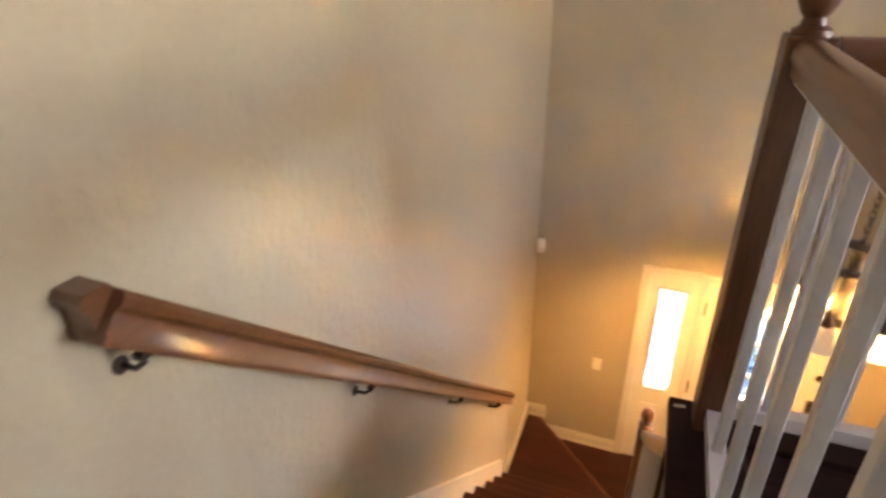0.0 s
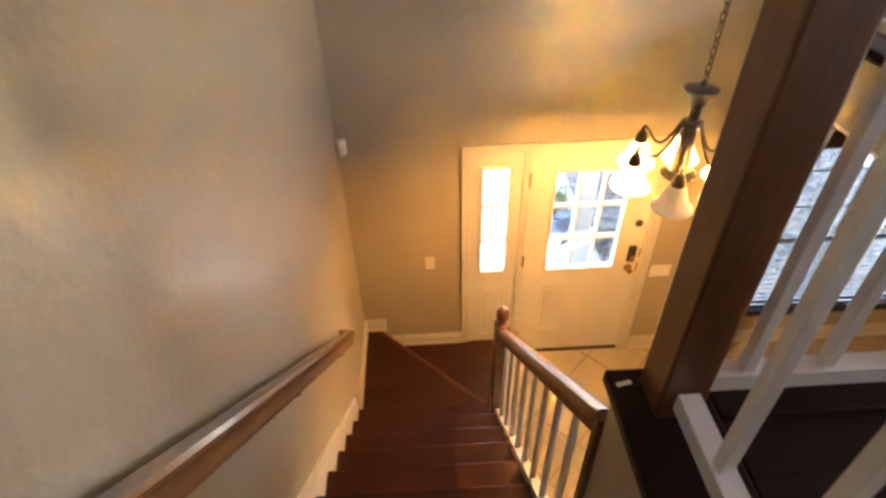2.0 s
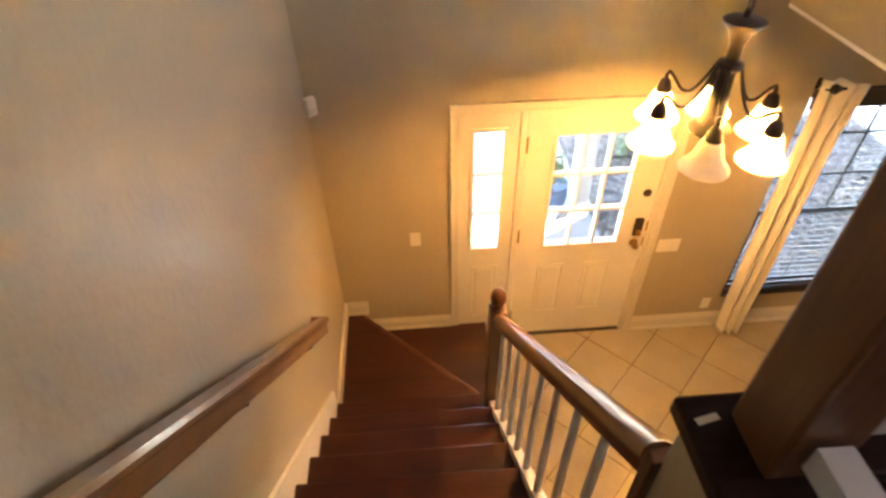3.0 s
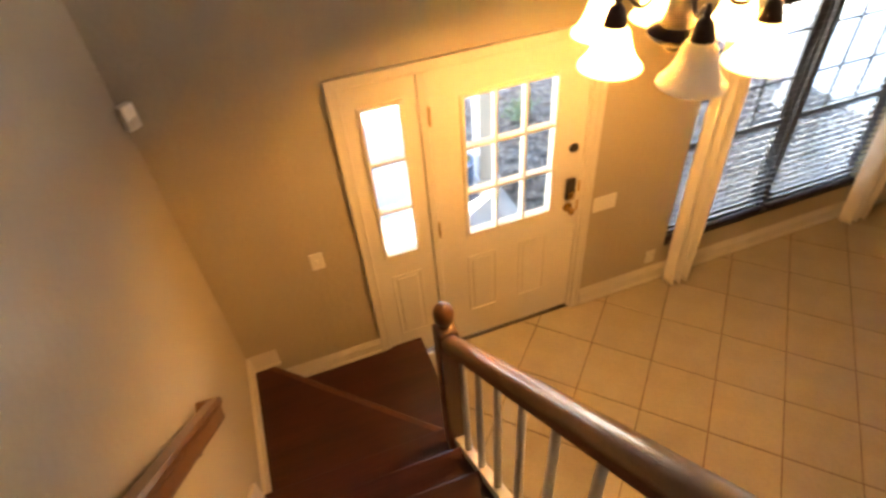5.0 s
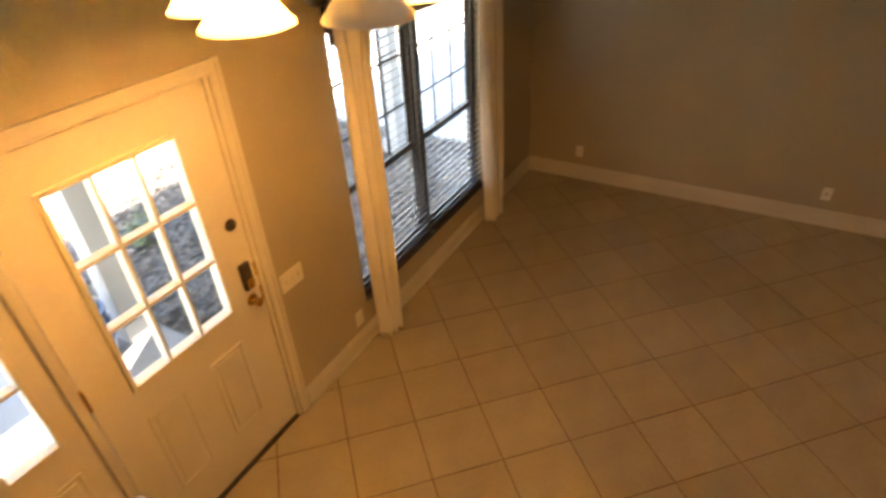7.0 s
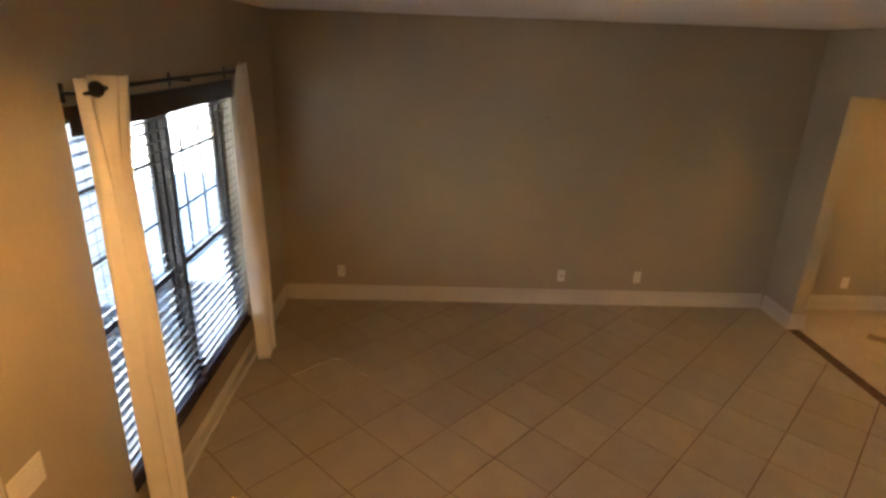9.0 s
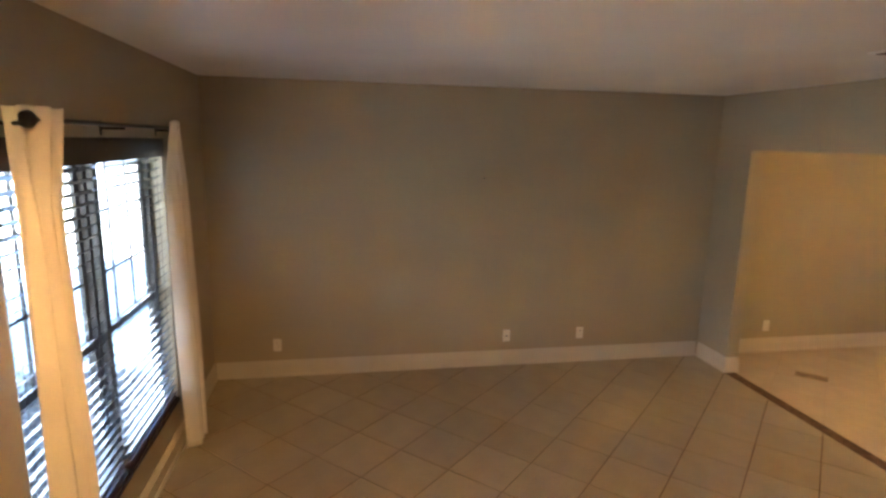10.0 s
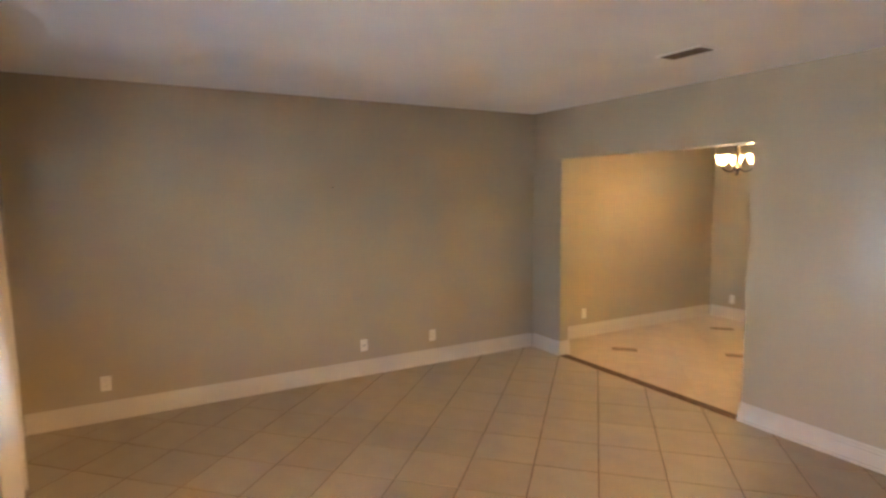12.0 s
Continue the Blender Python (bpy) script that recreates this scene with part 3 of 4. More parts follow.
lathe(b, [(0.032, 0.0), (0.032, 0.006), (0.014, 0.012), (0.012, 0.030), (0.020, 0.038), (0.025, 0.050), (0.021, 0.060), (0.008, 0.064)], (2.14, 0.017, 0.962), 20, FWD)
part("door_knob", b, BRASS, door, "polished brass knob", smooth=True)
b = BM()
box(b, 2.2, 0.010, 0.92, 2.213, 0.03, 1.0, bevel=0.001)
box(b, 2.2, 0.010, 1.07, 2.213, 0.03, 1.15, bevel=0.001)
part("strike_plate", b, BRASS, door)

sl = tagged(new("window_sidelight"), label="cream painted sidelight with three glass lights beside the door", category="window", kind="structure")
leaf_slab("sidelight_panel", sl, 0.885, 1.241, 0.02, 2.06, 0.957, 1.152, 0.985, 1.935, 0.020, 0.062, [(0.965, 1.155, 0.262, 0.81)])
lights(sl, 0.942, 1.167, 0.97, 1.95, 1, 3, 0.018, 0.064)

# ---- living room window ----
win = tagged(new("window_1"), label="dark bronze twin sash window with white curtains beside it", category="window", kind="structure")
XM = 3.885
b = BM()
for x0, x1 in ((W0, W0 + 0.05), (XM - 0.045, XM + 0.045), (W1 - 0.05, W1)):
    box(b, x0, 0.075, WB, x1, 0.135, WT, bevel=0.004)
box(b, W0, 0.07, WB, W1, 0.136, WB + 0.045, bevel=0.004)
box(b, W0, 0.07, WT - 0.05, W1, 0.136, WT, bevel=0.004)
box(b, XM - 0.026, 0.04, WB, XM + 0.026, 0.0745, WT - 0.05, bevel=0.003)
wf = part("window_frame", b, FRAME, win)
for x0, x1 in ((W0 + 0.05, XM - 0.045), (XM + 0.045, W1 - 0.05)):
    for z0, z1, y in ((WB + 0.045, 1.12, 0.085), (1.08, WT - 0.05, 0.105)):
        b = BM()
        box(b, x0, y, z0, x0 + 0.035, y + 0.02, z1)
        box(b, x1 - 0.035, y, z0, x1, y + 0.02, z1)
        box(b, x0 + 0.035, y, z0, x1 - 0.035, y + 0.02, z0 + 0.04)
        box(b, x0 + 0.035, y, z1 - 0.04, x1 - 0.035, y + 0.02, z1)
        sh = part("sash", b, FRAME, win)
        b = BM()
        for k in (1, 2):
            x = x0 + (x1 - x0) * k / 3
            box(b, x - 0.007, y + 0.004, z0 + 0.04, x + 0.007, y + 0.016, z1 - 0.04)
        if z0 > 1:
            for k in (1, 2):
                z = z0 + (z1 - z0) * k / 3
                box(b, x0 + 0.035, y + 0.005, z - 0.007, x1 - 0.035, y + 0.015, z + 0.007)
            part("grille", b, FRAME, sh)
        else:
            b.free()
        b = BM()
        box(b, x0 + 0.035, y + 0.008, z0 + 0.04, x1 - 0.035, y + 0.012, z1 - 0.04)
        p = part("pane", b, GLASS, sh, "clear glass pane")
        p.visible_shadow = False
b = BM()
box(b, W0, -0.012, WB - 0.012, W1, 0.07, WB, bevel=0.003)
part("window_sill", b, FRAME, win, "dark window sill")

# upstairs hall window, unseen, added to house the daylight lamp
win2 = tagged(new("window_2"), label="added unseen window behind the upstairs daylight lamp", category="window", kind="structure")
b = BM()
for y0, y1 in ((-3.75, -3.70), (-2.92, -2.88), (-2.10, -2.05)):
    box(b, X_R + 0.075, y0, 3.65, X_R + 0.135, y1, 5.05, bevel=0.004)
for z0, z1 in ((3.65, 3.70), (5.0, 5.05)):
    box(b, X_R + 0.076, -3.70, z0, X_R + 0.134, -2.10, z1, bevel=0.004)
part("window_frame", b, FRAME, win2)
for y0, y1 in ((-3.70, -2.92), (-2.88, -2.10)):
    b = BM()
    box(b, X_R + 0.102, y0, 3.70, X_R + 0.106, y1, 5.0)
    p = part("pane", b, GLASS, win2, "clear glass pane")
    p.visible_shadow = False

# blinds, one in each half
def blind(x0, x1, v0, v1):
    bl = thing("window_blind", "dark wooden slatted blind lowered in front of the window, slats open", "blind", "blinds in the window")
    b = BM()
    box(b, v0, -0.022, WT - 0.115, v1, -0.006, WT - 0.002, bevel=0.002)
    box(b, x0, -0.006, WT - 0.05, x1, 0.045, WT - 0.004)
    part("valance", b, VALANCE, bl, "dark brown valance")
    b = BM()
    box(b, -(x1 - x0) / 2 + 0.004, -0.0235, -0.0014, (x1 - x0) / 2 - 0.004, 0.0235, 0.0014, turn=Matrix.Rotation(radians(-33), 4, 'X'))
    me = mesh_of("slat", b, SLAT)
    n = 31
    for i in range(n):
        o = new("slat", me)
        o.location, o.parent = ((x0 + x1) / 2, 0.022, WB + 0.045 + i * (WT - 0.14 - WB - 0.045) / (n - 1)), bl
    b = BM()
    box(b, x0 + 0.004, -0.003, WB + 0.006, x1 - 0.004, 0.047, WB + 0.024, bevel=0.003)
    part("bottom_bar", b, VALANCE, bl)
    for f in (0.15, 0.5, 0.85):
        b = BM()
        x = x0 + (x1 - x0) * f
        for y in (-0.005, 0.049):
            rod(b, (x, y, WB + 0.02), (x, y, WT - 0.06), 0.0015, seg=5)
        part("ladder_cord", b, VALANCE, bl)


blind(W0 + 0.01, XM - 0.028, W0 + 0.01, XM - 0.0005)
blind(XM + 0.028, W1 - 0.01, XM + 0.0005, W1 - 0.01)

# curtain rod and curtains
rodt = thing("curtain_rod", "black metal curtain rod with round finials above the window", "curtain rod")
b = BM()
rod(b, (3.055, -0.112, 2.165), (4.63, -0.112, 2.165), 0.0095)
part("rod", b, BLACKMETAL, rodt, smooth=True)
for x, s in ((3.055, -1), (4.63, 1)):
    b = BM()
    lathe(b, [(0.011, 0), (0.017, 0.006), (0.011, 0.014), (0.024, 0.024), (0.031, 0.040), (0.026, 0.056), (0.008, 0.064)], (x, -0.112, 2.165), 16, Matrix.Rotation(radians(90 * s), 4, 'Y'))
    part("finial", b, BLACKMETAL, rodt, smooth=True)
for x in (2.985, 3.88, 4.70):
    b = BM()
    box(b, x - 0.012, -0.006, 2.115, x + 0.012, -0.001, 2.185, bevel=0.002)
    if x == 3.88:
        box(b, x - 0.006, -0.112, 2.143, x + 0.006, -0.004, 2.155, bevel=0.002)
    else:
        xr = 3.055 if x < 3.5 else 4.63
        tube(b, [(x, -0.004, 2.15), (x, -0.085, 2.15), (x + (xr - x) * 0.3, -0.106, 2.154), (xr, -0.112, 2.158)], 0.008)
    part("bracket", b, BLACKMETAL, rodt)


def curtain(xt0, xt1, xb0, xb1, seed, inner):
    """A hanging cloth panel in soft folds; its outer part hangs behind the end of the rod."""
    ct = thing("curtain", "white cloth curtain panel hanging in folds from the rod", "curtain", "curtains at the window")
    b = BM()
    cols, rows_ = 56, 44
    rng = random.Random(seed)
    ph = [rng.uniform(0, 6.3) for _ in range(4)]
    grid = []
    for j in range(rows_ + 1):
        v = j / rows_
        z = 2.208 - v * (2.208 - 0.012)
        row = []
        for i in range(cols + 1):
            u = i / cols
            e = v ** 1.4
            x = (xt0 + (xt1 - xt0) * u) * (1 - e) + (xb0 + (xb1 - xb0) * u) * e
            x += 0.012 * math.sin(3.1 * v + ph[3]) * v
            amp = 0.010 + 0.036 * min(1, v * 1.5)
            y = amp * math.sin(2 * math.pi * 2.6 * u + ph[0] + 0.6 * math.sin(2.2 * v + ph[1])) + 0.005 * math.sin(2 * math.pi * 7 * u + ph[2] + 2 * v) * min(1, 4 * v)
            w = u if inner else 1 - u
            k = max(0, min(1, (w - 0.45) / 0.18))
            k = k * k * (3 - 2 * k)
            top = -0.082 - 0.060 * k
            h = min(1, v / 0.16)
            y += top * (1 - h) - 0.100 * h
            row.append(b.verts.new((x, y, z + 0.004 * math.sin(9 * u + ph[3]) * (v > 0.98 or v == 0))))
        grid.append(row)
    for j in range(rows_):
        for i in range(cols):
            b.faces.new((grid[j][i], grid[j][i + 1], grid[j + 1][i + 1], grid[j + 1][i]))
    ob = part("panel", b, CLOTH, ct, smooth=True)
    so = ob.modifiers.new("thick", 'SOLIDIFY')
    so.thickness = 0.002
    return ct


curtain(2.955, 3.185, 2.995, 3.15, 3, True)
curtain(4.56, 4.90, 4.70, 4.90, 8, False)

# ---- chandelier in the well ----
CX, CY, CZ = 1.748, -1.065, 2.515
ch = thing("chandelier", "bronze six-arm chandelier with frosted bell shades, one lamp unlit", "chandelier", at=(CX, CY, CZ))
b = BM()
lathe(b, [(0.010, -0.035), (0.022, -0.03), (0.030, -0.012), (0.062, 0.0), (0.080, 0.012), (0.084, 0.022), (0.074, 0.032), (0.050, 0.045), (0.042, 0.075), (0.036, 0.14), (0.030, 0.22), (0.028, 0.255), (0.044, 0.262), (0.050, 0.275), (0.044, 0.288), (0.024, 0.295), (0.024, 0.35), (0.045, 0.40), (0.068, 0.424), (0.074, 0.434), (0.060, 0.440), (0.012, 0.446), (0.010, 0.47)], seg=24)
part("body", b, BRONZE, ch, smooth=True)
SHADE_R = 0.228
PHASE = radians(-115)
for k in range(6):
    a = PHASE + k * math.pi / 3
    dx, dy = math.cos(a), math.sin(a)
    b = BM()
    pr_ = [(0.045, 0.275), (0.075, 0.20), (0.115, 0.135), (0.155, 0.125), (0.195, 0.16), (0.222, 0.175), (SHADE_R, 0.15)]
    fine = []
    for i in range(len(pr_) - 1):
        p0, p1, p2, p3 = pr_[max(i - 1, 0)], pr_[i], pr_[i + 1], pr_[min(i + 2, len(pr_) - 1)]
        for s in range(4):
            t = s / 4
            fine.append(tuple(0.5 * (2 * p1[c] + (p2[c] - p0[c]) * t + (2 * p0[c] - 5 * p1[c] + 4 * p2[c] - p3[c]) * t * t + (3 * p1[c] - p0[c] - 3 * p2[c] + p3[c]) * t ** 3) for c in (0, 1)))
    fine.append(pr_[-1])
    tube(b, [(r * dx, r * dy, z) for r, z in fine], 0.0065)
    ar = part("arm", b, BRONZE, ch, smooth=True)
    b = BM()
    lathe(b, [(0.006, 0.165), (0.010, 0.158), (0.008, 0.150), (0.020, 0.138), (0.029, 0.110), (0.032, 0.092), (0.027, 0.088)], (SHADE_R * dx, SHADE_R * dy, 0), 16)
    part("lamp_cap", b, BRONZE, ar, smooth=True)
    b = BM()
    out = [(0.027, 0.098), (0.036, 0.088), (0.044, 0.072), (0.050, 0.050), (0.057, 0.028), (0.069, 0.006), (0.083, -0.012), (0.091, -0.020), (0.092, -0.026)]
    lathe(b, out + [(r - 0.003, z) for r, z in out[::-1]], (SHADE_R * dx, SHADE_R * dy, 0), 28, close=True)
    part("shade", b, SHADE, ar, "frosted bell-shaped glass shade", smooth=True)
    if k:
        b = BM()
        bmesh.ops.create_uvsphere(b, u_segments=14, v_segments=10, radius=0.024, matrix=Matrix.Translation((SHADE_R * dx, SHADE_R * dy, 0.010)))
        part("bulb", b, BULB, ar, "glowing bulb", smooth=True)
# chain up to the ceiling, each link turned from the last
b = BM()
z = 0.47
i = 0
while CZ + z < Z_TOP - 0.03:
    pts = []
    for s in range(9):
        a = s / 8 * 2 * math.pi
        u, w = 0.010 * math.sin(a), 0.021 * math.cos(a)
        pts.append((u if i % 2 else 0.0, 0.0 if i % 2 else u, z + 0.02 + w))
    tube(b, pts, 0.003, 5)
    z += 0.034
    i += 1
rod(b, (0.012, 0, 0.46), (0.012, 0, Z_TOP - 0.02 - CZ), 0.0025, seg=6)
part("chain", b, BRONZE, ch, smooth=True)
b = BM()
lathe(b, [(0.07, 0), (0.07, -0.012), (0.04, -0.035), (0.012, -0.045)], (0, 0, Z_TOP - CZ - 0.001), 20)
part("canopy", b, BRONZE, ch, smooth=True)

# ---- dining room chandelier ----
ch2 = thing("dining_chandelier", "bronze dining room chandelier with upturned lit glass shades", "chandelier", at=(4.27, -5.92, 1.965))
b = BM()
lathe(b, [(0.006, -0.07), (0.016, -0.06), (0.010, -0.045), (0.035, -0.02), (0.045, 0.0), (0.030, 0.03), (0.018, 0.08), (0.015, 0.30), (0.01, 0.62)], seg=16)
part("body", b, BRONZE, ch2, smooth=True)
for k in range(3):
    a = radians(67) + k * 2 * math.pi / 3
    dx, dy = math.cos(a), math.sin(a)
    b = BM()
    tube(b, [(r * dx, r * dy, z) for r, z in ((0.03, 0.0), (0.055, -0.03), (0.085, -0.035), (0.142, -0.015), (0.155, 0.02))], 0.006)
    lathe(b, [(0.012, 0.01), (0.026, 0.025), (0.028, 0.035)], (0.155 * dx, 0.155 * dy, 0), 12)
    ar = part("arm", b, BRONZE, ch2, smooth=True)
    b = BM()
    out = [(0.028, 0.035), (0.045, 0.06), (0.055, 0.09), (0.072, 0.125)]
    lathe(b, out + [(r - 0.003, z) for r, z in out[::-1]], (0.155 * dx, 0.155 * dy, 0), 20, close=True)
    part("shade", b, SHADE, ar, "lit frosted glass shade", smooth=True)
    b = BM()
    bmesh.ops.create_uvsphere(b, u_segments=12, v_segments=8, radius=0.02, matrix=Matrix.Translation((0.155 * dx, 0.155 * dy, 0.075)))
    part("bulb", b, BULB2, ar, "glowing bulb", smooth=True)

# ---- small fittings on the walls ----
def plate(name, label, at, normal, w=0.072, h=0.116, kind_="outlet"):
    """A wall plate; normal is the way it faces: -y or -x or +y."""
    turn = {"-y": 0, "+y": 180, "-x": -90, "+x": 90}[normal]
    t = thing(name, label, "outlet" if kind_ == "outlet" else "switch", at=at)
    t.rotation_euler = (0, 0, radians(turn))
    b = BM()
    box(b, -w / 2, -0.007, -h / 2, w / 2, 0.0, h / 2, bevel=0.003)
    part("cover_plate", b, PLASTIC, t)
    if kind_ == "outlet":
        for z in (-0.021, 0.021):
            b = BM()
            box(b, -0.016, -0.009, z - 0.014, 0.016, -0.006, z + 0.014, bevel=0.004)
            sk = part("socket", b, PLASTIC, t)
            b = BM()
            for x in (-0.006, 0.006):
                box(b, x - 0.0012, -0.0096, z - 0.002, x + 0.0012, -0.0088, z + 0.007)
            rod(b, (0, -0.0088, z - 0.008), (0, -0.0096, z - 0.008), 0.0022, seg=8)
            part("slots", b, DARKPLASTIC, sk)
    elif kind_ == "jack":
        b = BM()
        rod(b, (0, -0.004, 0), (0, -0.016, 0), 0.0075, seg=10)
        part("socket", b, DARKPLASTIC, t)
    else:
        n = max(1, round(w / 0.055) if w > 0.1 else 1)
        for i in range(n):
            x = (i - (n - 1) / 2) * 0.046
            b = BM()
            box(b, x - 0.005, -0.016, -0.010, x + 0.005, -0.006, 0.012, bevel=0.002)
            part("toggle", b, PLASTIC, t)
    return t


plate("light_switch", "ivory plastic light switch on the tan wall", (0.570, -0.001, 1.124), "-y", kind_="switch")
plate("triple_light_switch", "ivory plastic three-gang light switch beside the door", (2.402, -0.001, 0.924), "-y", 0.165, 0.116, kind_="switch")
plate("wall_outlet", "ivory plastic wall outlet above the baseboard", (2.878, -0.001, 0.260), "-y")
plate("wall_outlet", "ivory plastic wall outlet low on the taupe wall", (X_R - 0.001, -0.541, 0.295), "-x")
plate("cable_outlet", "ivory plastic cable outlet with a dark socket", (X_R - 0.001, -2.671, 0.295), "-x", kind_="jack")
plate("wall_outlet", "ivory plastic wall outlet low on the taupe wall", (X_R - 0.001, -3.42, 0.295), "-x")
plate("wall_outlet", "ivory plastic wall outlet low on the pale wall", (2.05, Y_B + 0.001, 0.27), "+y")
plate("wall_outlet", "ivory plastic wall outlet on the dining room wall", (X_R - 0.001, -5.51, 0.285), "-x")
plate("wall_outlet", "ivory plastic wall outlet on the dining room end wall", (5.545, -7.919, 0.27), "+y")

ms = thing("motion_sensor", "white plastic motion sensor high in the corner", "sensor", at=(0.030, -0.032, 2.175))
ms.rotation_euler = (0, 0, radians(45))
b = BM()
box(b, -0.032, -0.028, -0.055, 0.032, 0.014, 0.055, bevel=0.010)
part("housing", b, PLASTIC, ms)
b = BM()
box(b, -0.022, -0.032, -0.045, 0.022, -0.026, -0.005, bevel=0.005)
part("lens", b, TRIM, ms)

vt = thing("ceiling_vent", "dark slotted air vent in the white ceiling", "vent", at=(3.27, -3.80, Z_C))
b = BM()
for q in ((-0.165, -0.085, 0.165, -0.065), (-0.165, 0.065, 0.165, 0.085), (-0.165, -0.065, -0.145, 0.065), (0.145, -0.065, 0.165, 0.065)):
    box(b, q[0], q[1], -0.010, q[2], q[3], -0.001, bevel=0.002)
part("frame", b, CEIL, vt, "white vent frame")
b = BM()
box(b, -0.145, -0.065, -0.004, 0.145, 0.065, -0.001)
part("backing", b, DARKPLASTIC, vt)
for i in range(8):
    b = BM()
    y = -0.056 + i * 0.016
    box(b, -0.145, y - 0.005, -0.010, 0.145, y + 0.005, -0.0085, turn=Matrix.Rotation(radians(35), 4, 'X'))
    part("slat", b, VENT, vt)

b = BM()
rod(b, (0, 0, 0), (-0.008, 0, 0), 0.006, 0.004, 8)
nl = part("nail", b, BRONZE, None, "small dark nail stuck in the taupe wall")
nl.location = (X_R, -2.40, 1.80)
tagged(nl, category="nail")


b = BM()
box(b, -0.016, -0.005, 0, 0.016, 0.005, 0.0012)
chip = part("paper_scrap", b, TRIM, None, "small white scrap lying on the dark wood edging")
chip.location, chip.rotation_euler = (0.955, -2.56, Z_UP + 0.0005), (0, 0, radians(12))
tagged(chip, category="scrap")

# ---- outdoors ----
b = BM()
box(b, -150, 0.14, -0.30, 160, 300, -0.16)
ground = structure("ground", b, LAWN, "dry pale lawn in front of the house", "ground")
b = BM()
box(b, -1.2, 0.14, -0.155, 2.42, 1.82, -0.05, bevel=0.01)
structure("pavement_porch", b, CONCRETE, "concrete porch slab, colour toned down as shaded", "pavement")
b = BM()
box(b, -0.6, 1.80, -0.157, 2.0, 15.9, -0.145)
structure("pavement_path", b, CONCRETE, "concrete front path, colour toned down as shaded", "pavement")
# driveway brought close and kept pale to bounce sunlight onto the ceiling
b = BM()
box(b, 6.45, 0.9, -0.155, 12.4, 15.9, -0.10, bevel=0.01)
structure("pavement_drive", b, DRIVE, "concrete driveway, colour paled as sunlit", "pavement")
b = BM()
box(b, -60, 16.1, -0.159, 80, 23, -0.15)
structure("road", b, ROAD, "grey asphalt street", "road")
b = BM()
nx_, ny_ = 44, 40
vg = [[b.verts.new((2.43 + 3.98 * i / nx_, 0.15 + (3.9 + 0.35 * math.sin(i * 0.31)) * j / ny_, -0.11 + 0.035 * noise.noise(Vector((i * 0.9, j * 0.9, 3))))) for i in range(nx_ + 1)] for j in range(ny_ + 1)]
for j in range(ny_):
    for i in range(nx_):
        b.faces.new((vg[j][i], vg[j][i + 1], vg[j + 1][i + 1], vg[j + 1][i]))
structure("ground_bed", b, MULCH, "mulched planting bed beside the porch", "ground")


def leaf_heap(name, label, count, area, z, size, mat, seed, lift=0.02):
    """Loose curled leaves strewn over an area, joined."""
    rng = random.Random(seed)
    verts, faces = [], []
    for _ in range(count):
        x, y = rng.uniform(area[0], area[2]), rng.uniform(area[1], area[3])
        a, t, r = rng.uniform(0, 6.28), rng.uniform(-0.6, 0.6), size * rng.uniform(0.6, 1.4)
        m = Matrix.Translation((x, y, z + rng.uniform(0, lift))) @ Matrix.Rotation(a, 4, 'Z') @ Matrix.Rotation(t, 4, 'X')
        k = len(verts)
        for p in ((-r, 0, 0), (0, -r * 0.4, 0.01), (r, 0, 0.004), (0, r * 0.4, 0.01)):
            verts.append(tuple(m @ Vector(p)))
        faces += [(k, k + 1, k + 2), (k, k + 2, k + 3)]
    me = bpy.data.meshes.new(name)
    me.from_pydata(verts, [], faces)
    me.materials.append(mat)
    return tagged(new(name, me), label=label, category="leaves", kind="stuff")


LITTER = material("fallen_oak_leaf", (0.12, 0.10, 0.08), rough=0.7, blotch=0.45, blotch_scale=14, grain=0.2)
leaf_heap("leaf_litter", "brown fallen leaves on the mulched bed", 5800, (2.45, 0.2, 6.4, 4.0), -0.085, 0.045, LITTER, 4)


def column(x, y):
    col = thing("porch_column", "pale painted square porch column on the concrete", "column", "porch columns", at=(x, y, -0.05 if x < 2.4 else -0.10))
    b = BM()
    box(b, -0.085, -0.085, 0.16, 0.085, 0.085, 2.355 if x > 2.4 else 2.305, bevel=0.004)
    part("shaft", b, COLUMN, col)
    b = BM()
    box(b, -0.11, -0.11, 0, 0.11, 0.11, 0.16, bevel=0.008)
    part("base", b, COLUMN, col)


column(2.28, 1.68)
column(5.9, 1.70)
# porch roof; the unseen lengths at both ends are added to block sun and sky
b = BM()
box(b, -5.5, 0.14, 2.55, 9, 1.95, 2.68)
box(b, -5.5, 1.62, 2.26, 9, 1.76, 2.549)
structure("ceiling_porch", b, COLUMN, "pale painted porch ceiling, lengthened out of view for shade", "ceiling")
pot = thing("plant_pot", "dark blue glazed plant pot on the porch", "pot", at=(1.96, 1.62, -0.05))
b = BM()
lathe(b, [(0.10, 0), (0.13, 0.03), (0.165, 0.18), (0.175, 0.32), (0.16, 0.38), (0.175, 0.40), (0.175, 0.43), (0.15, 0.43), (0.145, 0.38)], seg=24)
part("bowl", b, POT, pot, smooth=True)
b = BM()
lathe(b, [(0.001, 0.37), (0.147, 0.375)], seg=20)
part("soil", b, MULCH, pot)


